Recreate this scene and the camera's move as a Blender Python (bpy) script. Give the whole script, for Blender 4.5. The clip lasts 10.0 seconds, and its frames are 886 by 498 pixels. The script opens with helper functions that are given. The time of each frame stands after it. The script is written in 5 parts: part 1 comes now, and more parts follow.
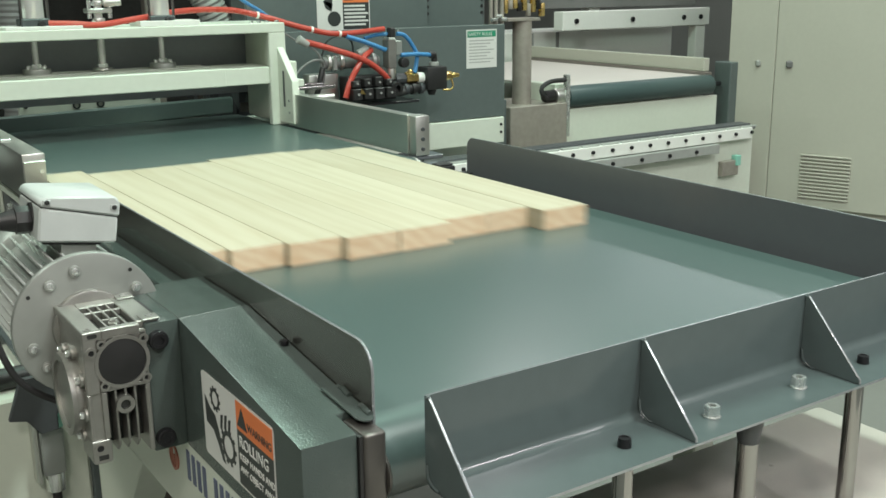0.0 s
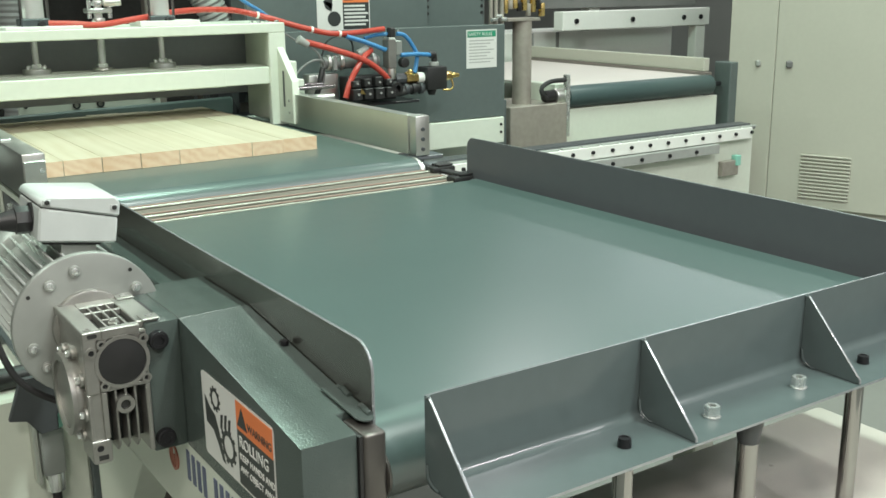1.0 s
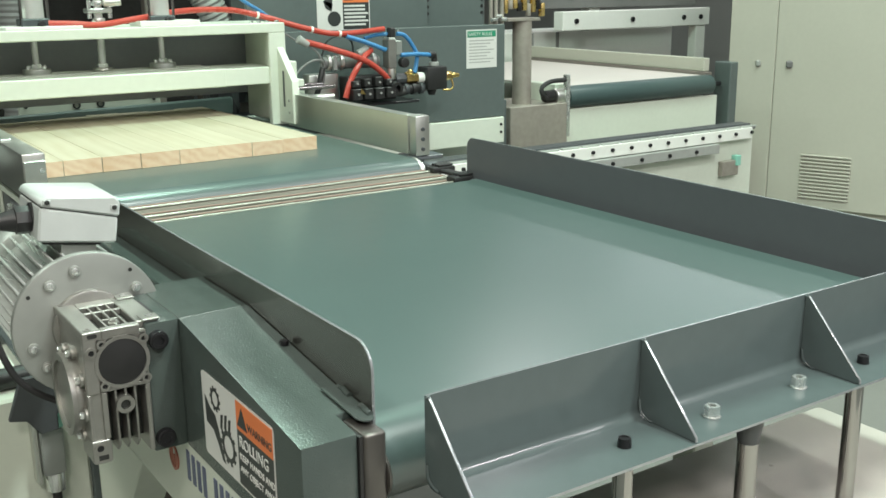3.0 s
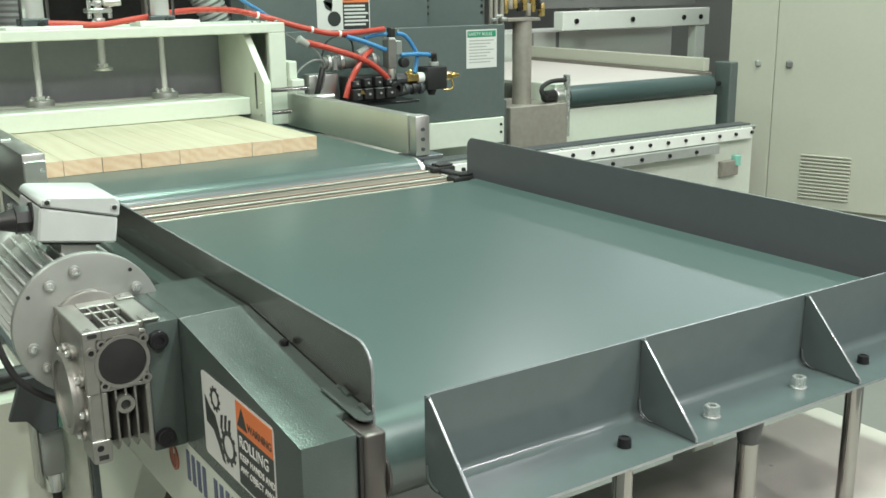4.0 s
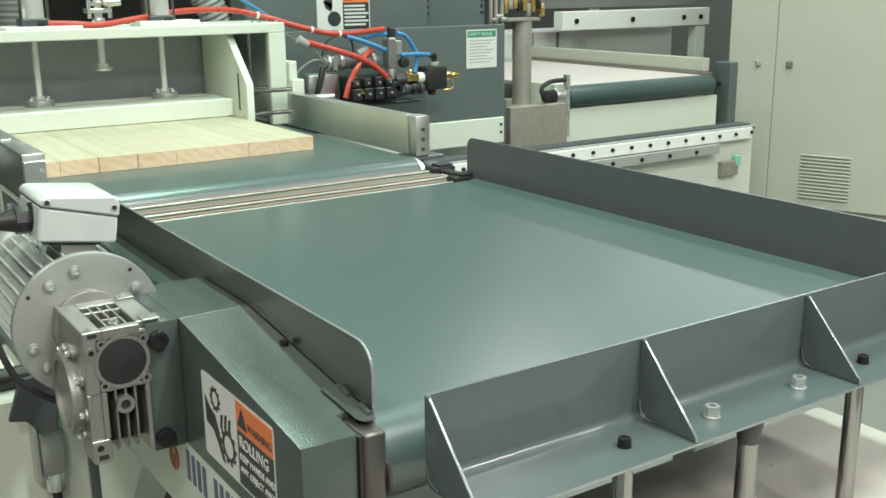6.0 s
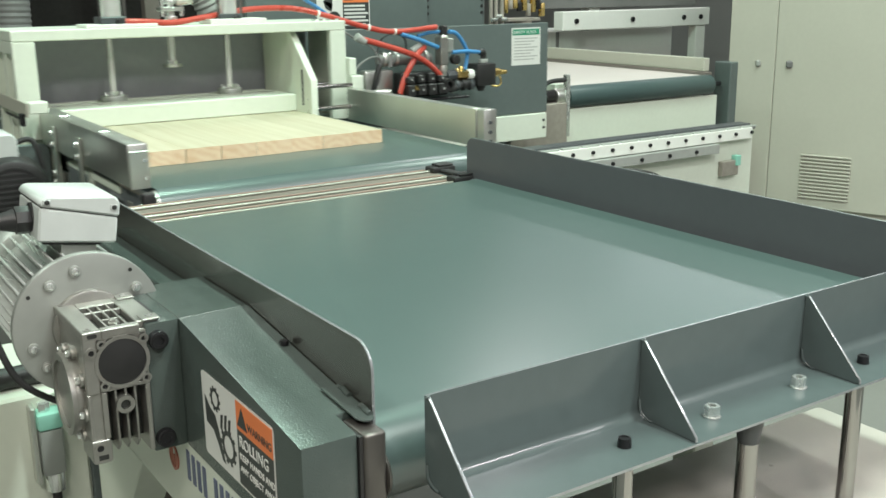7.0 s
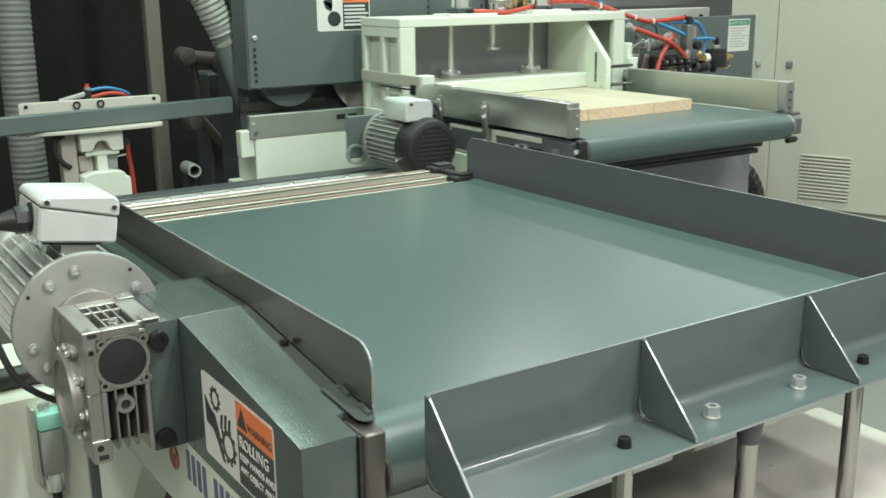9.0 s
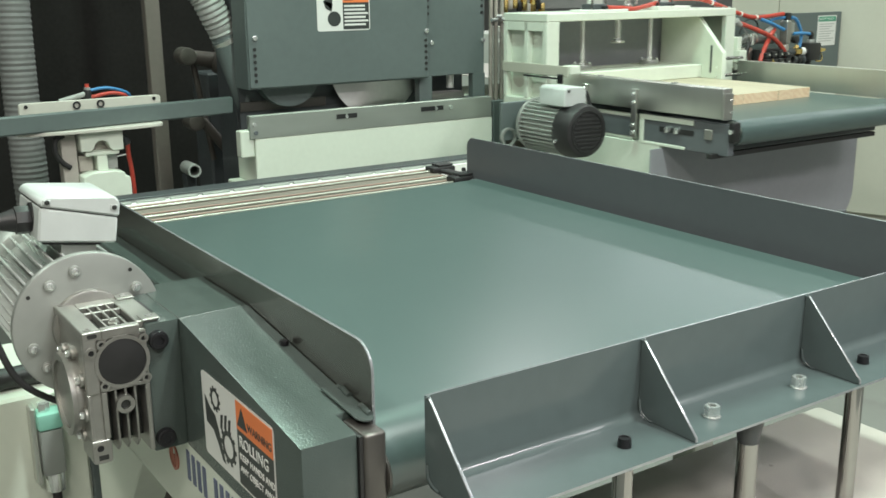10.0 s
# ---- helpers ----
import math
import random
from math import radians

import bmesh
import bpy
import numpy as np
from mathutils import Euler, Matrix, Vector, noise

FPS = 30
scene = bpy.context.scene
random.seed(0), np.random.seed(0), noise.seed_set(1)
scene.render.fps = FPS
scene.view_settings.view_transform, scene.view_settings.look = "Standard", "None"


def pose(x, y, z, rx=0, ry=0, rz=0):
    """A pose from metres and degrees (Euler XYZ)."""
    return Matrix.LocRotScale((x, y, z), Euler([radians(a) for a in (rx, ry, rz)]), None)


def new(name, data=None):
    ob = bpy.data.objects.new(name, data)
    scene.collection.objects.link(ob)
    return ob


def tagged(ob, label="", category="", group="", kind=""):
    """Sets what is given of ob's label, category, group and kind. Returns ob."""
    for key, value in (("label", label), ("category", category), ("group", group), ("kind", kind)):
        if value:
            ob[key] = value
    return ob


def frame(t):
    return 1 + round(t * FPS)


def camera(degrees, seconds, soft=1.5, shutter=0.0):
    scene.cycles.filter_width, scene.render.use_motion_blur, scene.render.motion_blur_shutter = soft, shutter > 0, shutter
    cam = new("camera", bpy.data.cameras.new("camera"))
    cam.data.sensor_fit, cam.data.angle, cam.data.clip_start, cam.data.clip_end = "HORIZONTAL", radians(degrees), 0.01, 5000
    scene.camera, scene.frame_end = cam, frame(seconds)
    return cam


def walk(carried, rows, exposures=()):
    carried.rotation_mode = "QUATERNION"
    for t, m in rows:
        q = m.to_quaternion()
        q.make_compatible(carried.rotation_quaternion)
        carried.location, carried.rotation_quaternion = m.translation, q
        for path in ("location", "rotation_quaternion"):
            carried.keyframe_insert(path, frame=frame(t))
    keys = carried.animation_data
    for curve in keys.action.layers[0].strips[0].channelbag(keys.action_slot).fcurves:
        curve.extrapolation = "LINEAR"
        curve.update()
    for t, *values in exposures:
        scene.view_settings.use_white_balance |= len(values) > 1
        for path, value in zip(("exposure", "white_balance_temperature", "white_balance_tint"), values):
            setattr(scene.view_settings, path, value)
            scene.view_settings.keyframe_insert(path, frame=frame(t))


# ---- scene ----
# the camera stands still
cam = camera(47.07, 10.0, soft=1.6, shutter=0.4)
EYE = pose(0, 0, 1.4, 75.391, 0.607, -33.545)
walk(cam, [(0.0, EYE), (10.0, EYE)], exposures=[(0.0, -0.15), (0.4, -0.04), (0.8, 0.06), (1.2, 0.14), (10.0, 0.14)])

# ---- light: a closed hall lit by added rows of unseen ceiling tubes ----
world = bpy.data.worlds.new("hall_air")
scene.world = world
world.use_nodes = True
world.node_tree.nodes["Background"].inputs[0].default_value = (0.55, 0.62, 0.58, 1)
world.node_tree.nodes["Background"].inputs[1].default_value = 0.10


def added_lamp(x, y, z, sx, sy, power, colour):
    data = bpy.data.lights.new("ceiling_tube_light", "AREA")
    data.shape, data.size, data.size_y, data.energy, data.color = "RECTANGLE", sx, sy, power, colour
    ob = new("ceiling_tube_light", data)
    ob.matrix_world = pose(x, y, z)
    return ob


GREENISH = (0.88, 1.0, 0.91)
NEUTRAL = (1.0, 0.955, 0.98)
WARM = (1.0, 0.95, 0.86)
# place, power and tint of each unseen, added light; rear ones fill the fronts
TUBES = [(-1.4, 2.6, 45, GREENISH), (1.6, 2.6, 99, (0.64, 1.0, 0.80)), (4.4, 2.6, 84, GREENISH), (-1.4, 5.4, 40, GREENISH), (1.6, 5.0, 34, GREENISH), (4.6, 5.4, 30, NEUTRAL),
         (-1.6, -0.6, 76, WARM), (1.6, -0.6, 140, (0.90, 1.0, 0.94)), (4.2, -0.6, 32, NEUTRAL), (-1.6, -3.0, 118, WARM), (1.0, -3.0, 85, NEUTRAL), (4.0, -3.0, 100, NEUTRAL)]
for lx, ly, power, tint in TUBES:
    added_lamp(lx, ly, 4.56, 0.24, 1.25, power, tint)


# ---- materials ----
def shader(name, colour, rough=0.5, metal=0.0, scale=40.0, vary=0.12, bump=0.0, bump_scale=300.0, coat=0.0, spread=0.08,
           stretch=(1, 1, 1), random_tint=0.0, big=3.0, spec=0.5):
    m = bpy.data.materials.new(name)
    m.use_nodes = True
    nt = m.node_tree
    n, ln = nt.nodes, nt.links
    b = n["Principled BSDF"]
    tc = n.new("ShaderNodeTexCoord")
    mp = n.new("ShaderNodeMapping")
    mp.inputs["Scale"].default_value = stretch
    ln.new(tc.outputs["Object"], mp.inputs[0])
    fine = n.new("ShaderNodeTexNoise")
    fine.inputs["Scale"].default_value, fine.inputs["Detail"].default_value = scale, 4
    broad = n.new("ShaderNodeTexNoise")
    broad.inputs["Scale"].default_value, broad.inputs["Detail"].default_value = big, 3
    for t in (fine, broad):
        ln.new(mp.outputs[0], t.inputs["Vector"])
    add = n.new("ShaderNodeMath")
    add.operation = "MULTIPLY_ADD"
    add.inputs[1].default_value = 0.5
    ln.new(fine.outputs[0], add.inputs[0])
    half = n.new("ShaderNodeMath")
    half.operation = "MULTIPLY"
    half.inputs[1].default_value = 0.5
    ln.new(broad.outputs[0], half.inputs[0])
    ln.new(half.outputs[0], add.inputs[2])
    mix = n.new("ShaderNodeMix")
    mix.data_type = "RGBA"
    lo = [max(0, c * (1 - vary)) for c in colour]
    hi = [min(1, c * (1 + vary)) for c in colour]
    mix.inputs[6].default_value, mix.inputs[7].default_value = (*lo, 1), (*hi, 1)
    ramp = n.new("ShaderNodeMapRange")
    ramp.inputs[1].default_value, ramp.inputs[2].default_value = 0.3, 0.7
    ln.new(add.outputs[0], ramp.inputs[0])
    ln.new(ramp.outputs[0], mix.inputs[0])
    col = mix.outputs[2]
    if random_tint:
        info = n.new("ShaderNodeObjectInfo")
        hsv = n.new("ShaderNodeHueSaturation")
        mr = n.new("ShaderNodeMapRange")
        mr.inputs[3].default_value, mr.inputs[4].default_value = 1 - random_tint, 1 + random_tint
        ln.new(info.outputs["Random"], mr.inputs[0])
        ln.new(mr.outputs[0], hsv.inputs["Value"])
        ln.new(col, hsv.inputs["Color"])
        col = hsv.outputs[0]
    ln.new(col, b.inputs["Base Color"])
    rr = n.new("ShaderNodeMapRange")
    rr.inputs[3].default_value, rr.inputs[4].default_value = max(0.02, rough - spread), min(1, rough + spread)
    ln.new(ramp.outputs[0], rr.inputs[0])
    ln.new(rr.outputs[0], b.inputs["Roughness"])
    b.inputs["Metallic"].default_value = metal
    b.inputs["Coat Weight"].default_value = coat
    b.inputs["Coat Roughness"].default_value = 0.15
    b.inputs["Specular IOR Level"].default_value = spec
    if bump:
        tx = n.new("ShaderNodeTexNoise")
        tx.inputs["Scale"].default_value = bump_scale
        ln.new(tc.outputs["Object"], tx.inputs["Vector"])
        bp = n.new("ShaderNodeBump")
        bp.inputs["Strength"].default_value, bp.inputs["Distance"].default_value = bump, 0.002
        ln.new(tx.outputs[0], bp.inputs["Height"])
        ln.new(bp.outputs[0], b.inputs["Normal"])
    return m


def wood(name, end):
    m = bpy.data.materials.new(name)
    m.use_nodes = True
    n, ln = m.node_tree.nodes, m.node_tree.links
    b = n["Principled BSDF"]
    tc, info = n.new("ShaderNodeTexCoord"), n.new("ShaderNodeObjectInfo")
    shift = n.new("ShaderNodeVectorMath")
    shift.operation = "MULTIPLY_ADD"
    ln.new(info.outputs["Random"], shift.inputs[0])
    shift.inputs[1].default_value = (1.7, 9.0, 3.1)
    ln.new(tc.outputs["Object"], shift.inputs[2])
    mp = n.new("ShaderNodeMapping")
    mp.inputs["Scale"].default_value = (1, 0.06, 1)
    ln.new(shift.outputs[0], mp.inputs[0])
    rings = n.new("ShaderNodeTexWave")
    rings.wave_type = "RINGS"
    rings.rings_direction = "Y"
    rings.inputs["Scale"].default_value, rings.inputs["Distortion"].default_value = 13, 7.0
    rings.inputs["Detail"].default_value, rings.inputs["Detail Scale"].default_value = 3, 1.2
    ln.new(mp.outputs[0], rings.inputs["Vector"])
    grain = n.new("ShaderNodeTexNoise")
    grain.inputs["Scale"].default_value, grain.inputs["Detail"].default_value = 60, 6
    ln.new(mp.outputs[0], grain.inputs["Vector"])
    mul = n.new("ShaderNodeMath")
    mul.operation = "MULTIPLY"
    ln.new(rings.outputs[0], mul.inputs[0])
    ln.new(grain.outputs[0], mul.inputs[1])
    ramp = n.new("ShaderNodeValToRGB")
    ramp.color_ramp.elements[0].position, ramp.color_ramp.elements[1].position = 0.0, 0.85
    pale, dark = ((0.495, 0.450, 0.340), (0.445, 0.392, 0.280)) if not end else ((0.78, 0.62, 0.43), (0.69, 0.49, 0.31))
    ramp.color_ramp.elements[0].color, ramp.color_ramp.elements[1].color = (*pale, 1), (*dark, 1)
    # broad darker streaks along the board
    mp2 = n.new("ShaderNodeMapping")
    mp2.inputs["Scale"].default_value = (1, 0.16, 1)
    ln.new(shift.outputs[0], mp2.inputs[0])
    streak = n.new("ShaderNodeTexNoise")
    streak.inputs["Scale"].default_value, streak.inputs["Detail"].default_value = 16, 3
    ln.new(mp2.outputs[0], streak.inputs["Vector"])
    lift = n.new("ShaderNodeMapRange")
    lift.inputs[1].default_value, lift.inputs[2].default_value, lift.inputs[4].default_value = 0.50, 0.72, 0.55
    ln.new(streak.outputs[0], lift.inputs[0])
    both = n.new("ShaderNodeMath")
    ln.new(mul.outputs[0], both.inputs[0])
    ln.new(lift.outputs[0], both.inputs[1])
    ln.new(both.outputs[0], ramp.inputs[0])
    hsv = n.new("ShaderNodeHueSaturation")
    mr = n.new("ShaderNodeMapRange")
    mr.inputs[3].default_value, mr.inputs[4].default_value = 0.97, 1.04
    ln.new(info.outputs["Random"], mr.inputs[0])
    ln.new(mr.outputs[0], hsv.inputs["Value"])
    ln.new(ramp.outputs[0], hsv.inputs["Color"])
    ln.new(hsv.outputs[0], b.inputs["Base Color"])
    b.inputs["Roughness"].default_value = 0.55
    bp = n.new("ShaderNodeBump")
    bp.inputs["Strength"].default_value, bp.inputs["Distance"].default_value = 0.15, 0.001
    ln.new(grain.outputs[0], bp.inputs["Height"])
    ln.new(bp.outputs[0], b.inputs["Normal"])
    return m


GREY = shader("grey_powder_coat", (0.110, 0.122, 0.130), 0.31, bump=0.02, bump_scale=500, vary=0.04, spread=0.03)
GREYGLOSS = shader("glossy_grey_enamel", (0.088, 0.112, 0.112), 0.20, vary=0.05, spread=0.04, coat=0.4, bump=0.02, bump_scale=300)
RODSTEEL = shader("bronze_tinted_rod", (0.40, 0.42, 0.36), 0.37, metal=0.6, vary=0.08)
STRIPSTEEL = shader("dull_ground_steel", (0.40, 0.43, 0.39), 0.46, metal=0.75, vary=0.10, scale=18, stretch=(0.3, 1, 1))
# white toned down in colour for the dimmer light at the press
DIMWHITE = shader("dimmed_white_paint", (0.52, 0.50, 0.445), 0.45, vary=0.05)
CAPGREY = shader("pale_rail_cap", (0.36, 0.38, 0.35), 0.4, vary=0.08)
CORD = shader("reddish_cord", (0.30, 0.20, 0.16), 0.5, vary=0.1)
PINKISH = shader("pale_pinkish_belt", (0.62, 0.56, 0.53), 0.5, vary=0.05)
# paler tone paints the highlight that plate edges catch
EDGELIT = shader("plate_edge_highlight", (0.33, 0.35, 0.36), 0.22, metal=0.5, vary=0.15, scale=60)
GREYROUGH = shader("grey_hammer_paint", (0.064, 0.082, 0.075), 0.17, bump=0.26, spec=0.45, bump_scale=430, vary=0.06)
GUARD = shader("satin_grey_guard_sheet", (0.175, 0.178, 0.160), 0.20, metal=0.75, vary=0.06, spread=0.04, big=2.0)
# recess shade painted as a near-black tone in pits, slots and fin gaps
CASTDARK = shader("shaded_cast_recess", (0.035, 0.036, 0.034), 0.5, metal=0.3, vary=0.2)
GREYDARK = shader("dark_grey_paint", (0.055, 0.062, 0.066), 0.42, bump=0.1, bump_scale=700, vary=0.08)
GREYBLUE = shader("grey_blue_paint", (0.103, 0.127, 0.123), 0.45, bump=0.08, bump_scale=600, vary=0.07)
BELT = shader("green_conveyor_belt", (0.066, 0.101, 0.096), 0.30, vary=0.04, spread=0.015, scale=25, big=1.5, spec=0.85)
CREAM = shader("cream_machine_paint", (0.645, 0.69, 0.595), 0.42, bump=0.05, bump_scale=500, vary=0.04)
WHITE = shader("white_paint", (0.80, 0.81, 0.76), 0.45, vary=0.03)
WALLCREAM = shader("cabinet_cream", (0.475, 0.465, 0.395), 0.5, vary=0.03, bump=0.04, bump_scale=500)
STEEL = shader("brushed_galvanised_steel", (0.66, 0.67, 0.63), 0.36, metal=1.0, vary=0.06, scale=14, stretch=(1, 1, 0.3), big=3, spread=0.05)
# chrome darkened to stand in for dark surroundings it reflects
CHROME = shader("dimmed_chrome_rod", (0.36, 0.355, 0.345), 0.10, metal=1.0, vary=0.04, spread=0.03)
ZINC = shader("zinc_nut", (0.80, 0.82, 0.80), 0.24, metal=0.85, vary=0.06)
ALU = shader("cast_aluminium", (0.375, 0.372, 0.345), 0.38, metal=0.85, bump=0.25, bump_scale=700, vary=0.1)
ALUPALE = shader("painted_aluminium", (0.36, 0.375, 0.35), 0.37, metal=0.5, bump=0.08, bump_scale=600, vary=0.06)
FINPALE = shader("pale_painted_fins", (0.44, 0.47, 0.44), 0.42, metal=0.2, vary=0.06)
# pale fins over a darker casting paint lit fin edges and shaded gaps
FINALU = shader("highlit_cast_fins", (0.78, 0.80, 0.77), 0.24, metal=0.35, vary=0.06)
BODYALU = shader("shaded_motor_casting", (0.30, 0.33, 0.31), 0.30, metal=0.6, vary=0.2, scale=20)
ROLLERGREEN = shader("dark_green_roller", (0.052, 0.085, 0.085), 0.38, vary=0.06)
BOXGREY = shader("light_grey_terminal_box", (0.50, 0.53, 0.51), 0.40, vary=0.05, bump=0.05)
SWITCHGREY = shader("grey_switch_body", (0.27, 0.29, 0.275), 0.42, metal=0.2, vary=0.06)
BLACK = shader("black_plastic", (0.018, 0.018, 0.018), 0.45, vary=0.15)
BLACKSTEEL = shader("black_oxide_bolt", (0.02, 0.02, 0.022), 0.35, metal=0.4)
RUBBER = shader("black_rubber", (0.02, 0.02, 0.02), 0.6)
BRASS = shader("brass_fitting", (0.70, 0.52, 0.20), 0.25, metal=1.0)
REDHOSE = shader("red_air_hose", (0.46, 0.06, 0.04), 0.32, vary=0.08)
# panel grey lightened in colour to offset the shade on these sheets
LIGHTPANEL = shader("lightened_grey_panel", (0.29, 0.30, 0.32), 0.45, vary=0.06, bump=0.04)
# steel darkened in colour, for the dim light behind the saw
DIMSTEEL = shader("dimmed_steel", (0.085, 0.075, 0.066), 0.5, metal=0.3, vary=0.35, scale=18)
# brightened chrome copy, for rods that reflect lighter surroundings
LITCHROME = shader("brightened_rod_chrome", (0.80, 0.80, 0.78), 0.22, metal=0.55, vary=0.05)
CHAIN = shader("black_chain_plastic", (0.035, 0.034, 0.032), 0.5, vary=0.2)
BLUEHOSE = shader("blue_air_hose", (0.05, 0.22, 0.46), 0.35, vary=0.08)
DUCT = shader("grey_flexible_duct", (0.33, 0.34, 0.32), 0.55, vary=0.1)
DUCTDARK = shader("dark_flexible_duct", (0.165, 0.165, 0.16), 0.55, vary=0.1)
ORANGE = shader("orange_label", (0.75, 0.20, 0.06), 0.5, vary=0.04)
LABELWHITE = shader("white_label", (0.66, 0.66, 0.63), 0.45, vary=0.03)
LABELBLACK = shader("black_label", (0.035, 0.04, 0.038), 0.45, vary=0.1)
MARKRED = shader("faded_red_mark", (0.42, 0.14, 0.09), 0.5)
CAPSTEEL = shader("dull_steel_cap", (0.13, 0.122, 0.112), 0.34, metal=0.7, vary=0.12)
LABELGREEN = shader("green_label", (0.02, 0.25, 0.14), 0.45, vary=0.05)
LABELBLUE = shader("blue_lettering", (0.10, 0.12, 0.19), 0.5)
BLADE = shader("polished_saw_blade", (0.74, 0.73, 0.71), 0.34, metal=1.0, vary=0.06)
turned = BLADE.node_tree.nodes.new("ShaderNodeTangent")
turned.direction_type, turned.axis = "RADIAL", "Y"
BLADE.node_tree.nodes["Principled BSDF"].inputs["Anisotropic"].default_value = 0.85
BLADE.node_tree.links.new(turned.outputs[0], BLADE.node_tree.nodes["Principled BSDF"].inputs["Tangent"])
BLACKSHEET = shader("black_backdrop_sheet", (0.019, 0.0177, 0.0168), 0.95, vary=0.25, spec=0.05)
# dimmer, warmer copy of the cream; puts how light falls into the colour
BEIGE = shader("dimmed_warm_cream", (0.44, 0.41, 0.365), 0.34, vary=0.10, bump=0.35, bump_scale=340)
BROWN = shader("brown_oiled_tray", (0.15, 0.128, 0.105), 0.65, vary=0.2)
TAUPE = shader("taupe_steel_post", (0.17, 0.148, 0.13), 0.5, vary=0.1)
BROWNSTEEL = shader("oiled_steel_block", (0.36, 0.33, 0.29), 0.45, metal=0.4, vary=0.15)
CONCRETE = shader("grey_floor_concrete", (0.16, 0.165, 0.15), 0.5, vary=0.12, bump=0.1, bump_scale=60)
# unseen wall and ceiling tones, set for bounce and the belt's reflections
HALLWALL = shader("bounce_hall_wall", (0.27, 0.27, 0.26), 0.8, vary=0.04)
CEILING = shader("hall_ceiling", (0.78, 0.76, 0.75), 0.9, vary=0.04)
TEAL = shader("teal_cap", (0.25, 0.55, 0.45), 0.4)
PINE, PINE_END = wood("planed_pine", False), wood("pine_end_grain", True)
TUBE = bpy.data.materials.new("tube_glow")
TUBE.use_nodes = True
TUBE.node_tree.nodes["Principled BSDF"].inputs["Emission Color"].default_value = (0.80, 1.0, 0.86, 1)
TUBE.node_tree.nodes["Principled BSDF"].inputs["Emission Strength"].default_value = 1.2
# glow of unseen strips, added so the belt reflects its bright streak
STREAKGLOW = bpy.data.materials.new("streak_glow")
STREAKGLOW.use_nodes = True
STREAKGLOW.node_tree.nodes["Principled BSDF"].inputs["Emission Color"].default_value = (0.92, 0.97, 1.0, 1)
STREAKGLOW.node_tree.nodes["Principled BSDF"].inputs["Emission Strength"].default_value = 8.5


FADEGLOW = bpy.data.materials.new("streak_fade_glow")
FADEGLOW.use_nodes = True
FADEGLOW.node_tree.nodes["Principled BSDF"].inputs["Emission Color"].default_value = (0.92, 0.97, 1.0, 1)
FADEGLOW.node_tree.nodes["Principled BSDF"].inputs["Emission Strength"].default_value = 2.6


# ---- building helpers ----
def lit_edges(bm, axis):
    """Marks the narrow faces of a plate that lies across the axis for the second material, a painted edge highlight."""
    bm.normal_update()
    for f in bm.faces:
        if abs(f.normal["xyz".index(axis)]) < 0.9:
            f.material_index = 1
    return bm


def origin_of(ob):
    v = Vector((0, 0, 0))
    while ob:
        v += ob.location
        ob = ob.parent
    return v


def mesh_of(bm, mats, name, smooth=True):
    bmesh.ops.recalc_face_normals(bm, faces=bm.faces)
    me = bpy.data.meshes.new(name)
    bm.to_mesh(me)
    bm.free()
    for m in mats if isinstance(mats, (list, tuple)) else [mats]:
        me.materials.append(m)
    if smooth:
        for p in me.polygons:
            p.use_smooth = True
        me.set_sharp_from_angle(angle=radians(35))
    return me


def part(name, bm, material, parent, label="", kind=""):
    """One mesh object under a thing or part; the bmesh is in hall space."""
    o = origin_of(parent)
    bmesh.ops.translate(bm, verts=bm.verts, vec=-o)
    ob = new(name, mesh_of(bm, material, name))
    ob.parent = parent
    return tagged(ob, label=label, kind=kind)


def thing(name, at, label, category, group="", kind=""):
    ob = new(name)
    ob.empty_display_size = 0.05
    ob.location = at
    return tagged(ob, label=label, category=category, group=group, kind=kind)


def solo(name, bm, material, label, category, group="", kind="", at=None):
    at = Vector(at) if at else Vector((0, 0, 0))
    bmesh.ops.translate(bm, verts=bm.verts, vec=-at)
    ob = new(name, mesh_of(bm, material, name))
    ob.location = at
    return tagged(ob, label=label, category=category, group=group, kind=kind)


def box(x0, x1, y0, y1, z0, z1, bevel=0.002, bm=None, segs=1, turn=0.0):
    """A box with softened edges; turn: degrees about its own upright axis."""
    tmp = bmesh.new()
    bmesh.ops.create_cube(tmp, size=1.0)
    bmesh.ops.scale(tmp, verts=tmp.verts, vec=(abs(x1 - x0), abs(y1 - y0), abs(z1 - z0)))
    if bevel:
        bmesh.ops.bevel(tmp, geom=list(tmp.edges), offset=bevel, segments=segs, profile=0.5, affect="EDGES")
    if turn:
        bmesh.ops.rotate(tmp, verts=tmp.verts, matrix=Matrix.Rotation(radians(turn), 3, "Z"))
    bmesh.ops.translate(tmp, verts=tmp.verts, vec=((x0 + x1) / 2, (y0 + y1) / 2, (z0 + z1) / 2))
    return merge(bm, tmp)


def merge(bm, tmp):
    if bm is None:
        return tmp
    me = bpy.data.meshes.new("tmp")
    tmp.to_mesh(me)
    tmp.free()
    bm.from_mesh(me)
    bpy.data.meshes.remove(me)
    return bm


def cyl(p0, p1, r, r2=None, seg=24, bm=None, bevel=0.0):
    p0, p1 = Vector(p0), Vector(p1)
    d = p1 - p0
    tmp = bmesh.new()
    bmesh.ops.create_cone(tmp, cap_ends=True, segments=seg, radius1=r, radius2=r if r2 is None else r2, depth=d.length)
    if bevel:
        caps = [e for e in tmp.edges if len(e.link_faces) == 2 and any(len(f.verts) > 4 for f in e.link_faces)]
        bmesh.ops.bevel(tmp, geom=caps, offset=bevel, segments=2, profile=0.5, affect="EDGES")
    m = d.to_track_quat("Z", "Y").to_matrix().to_4x4()
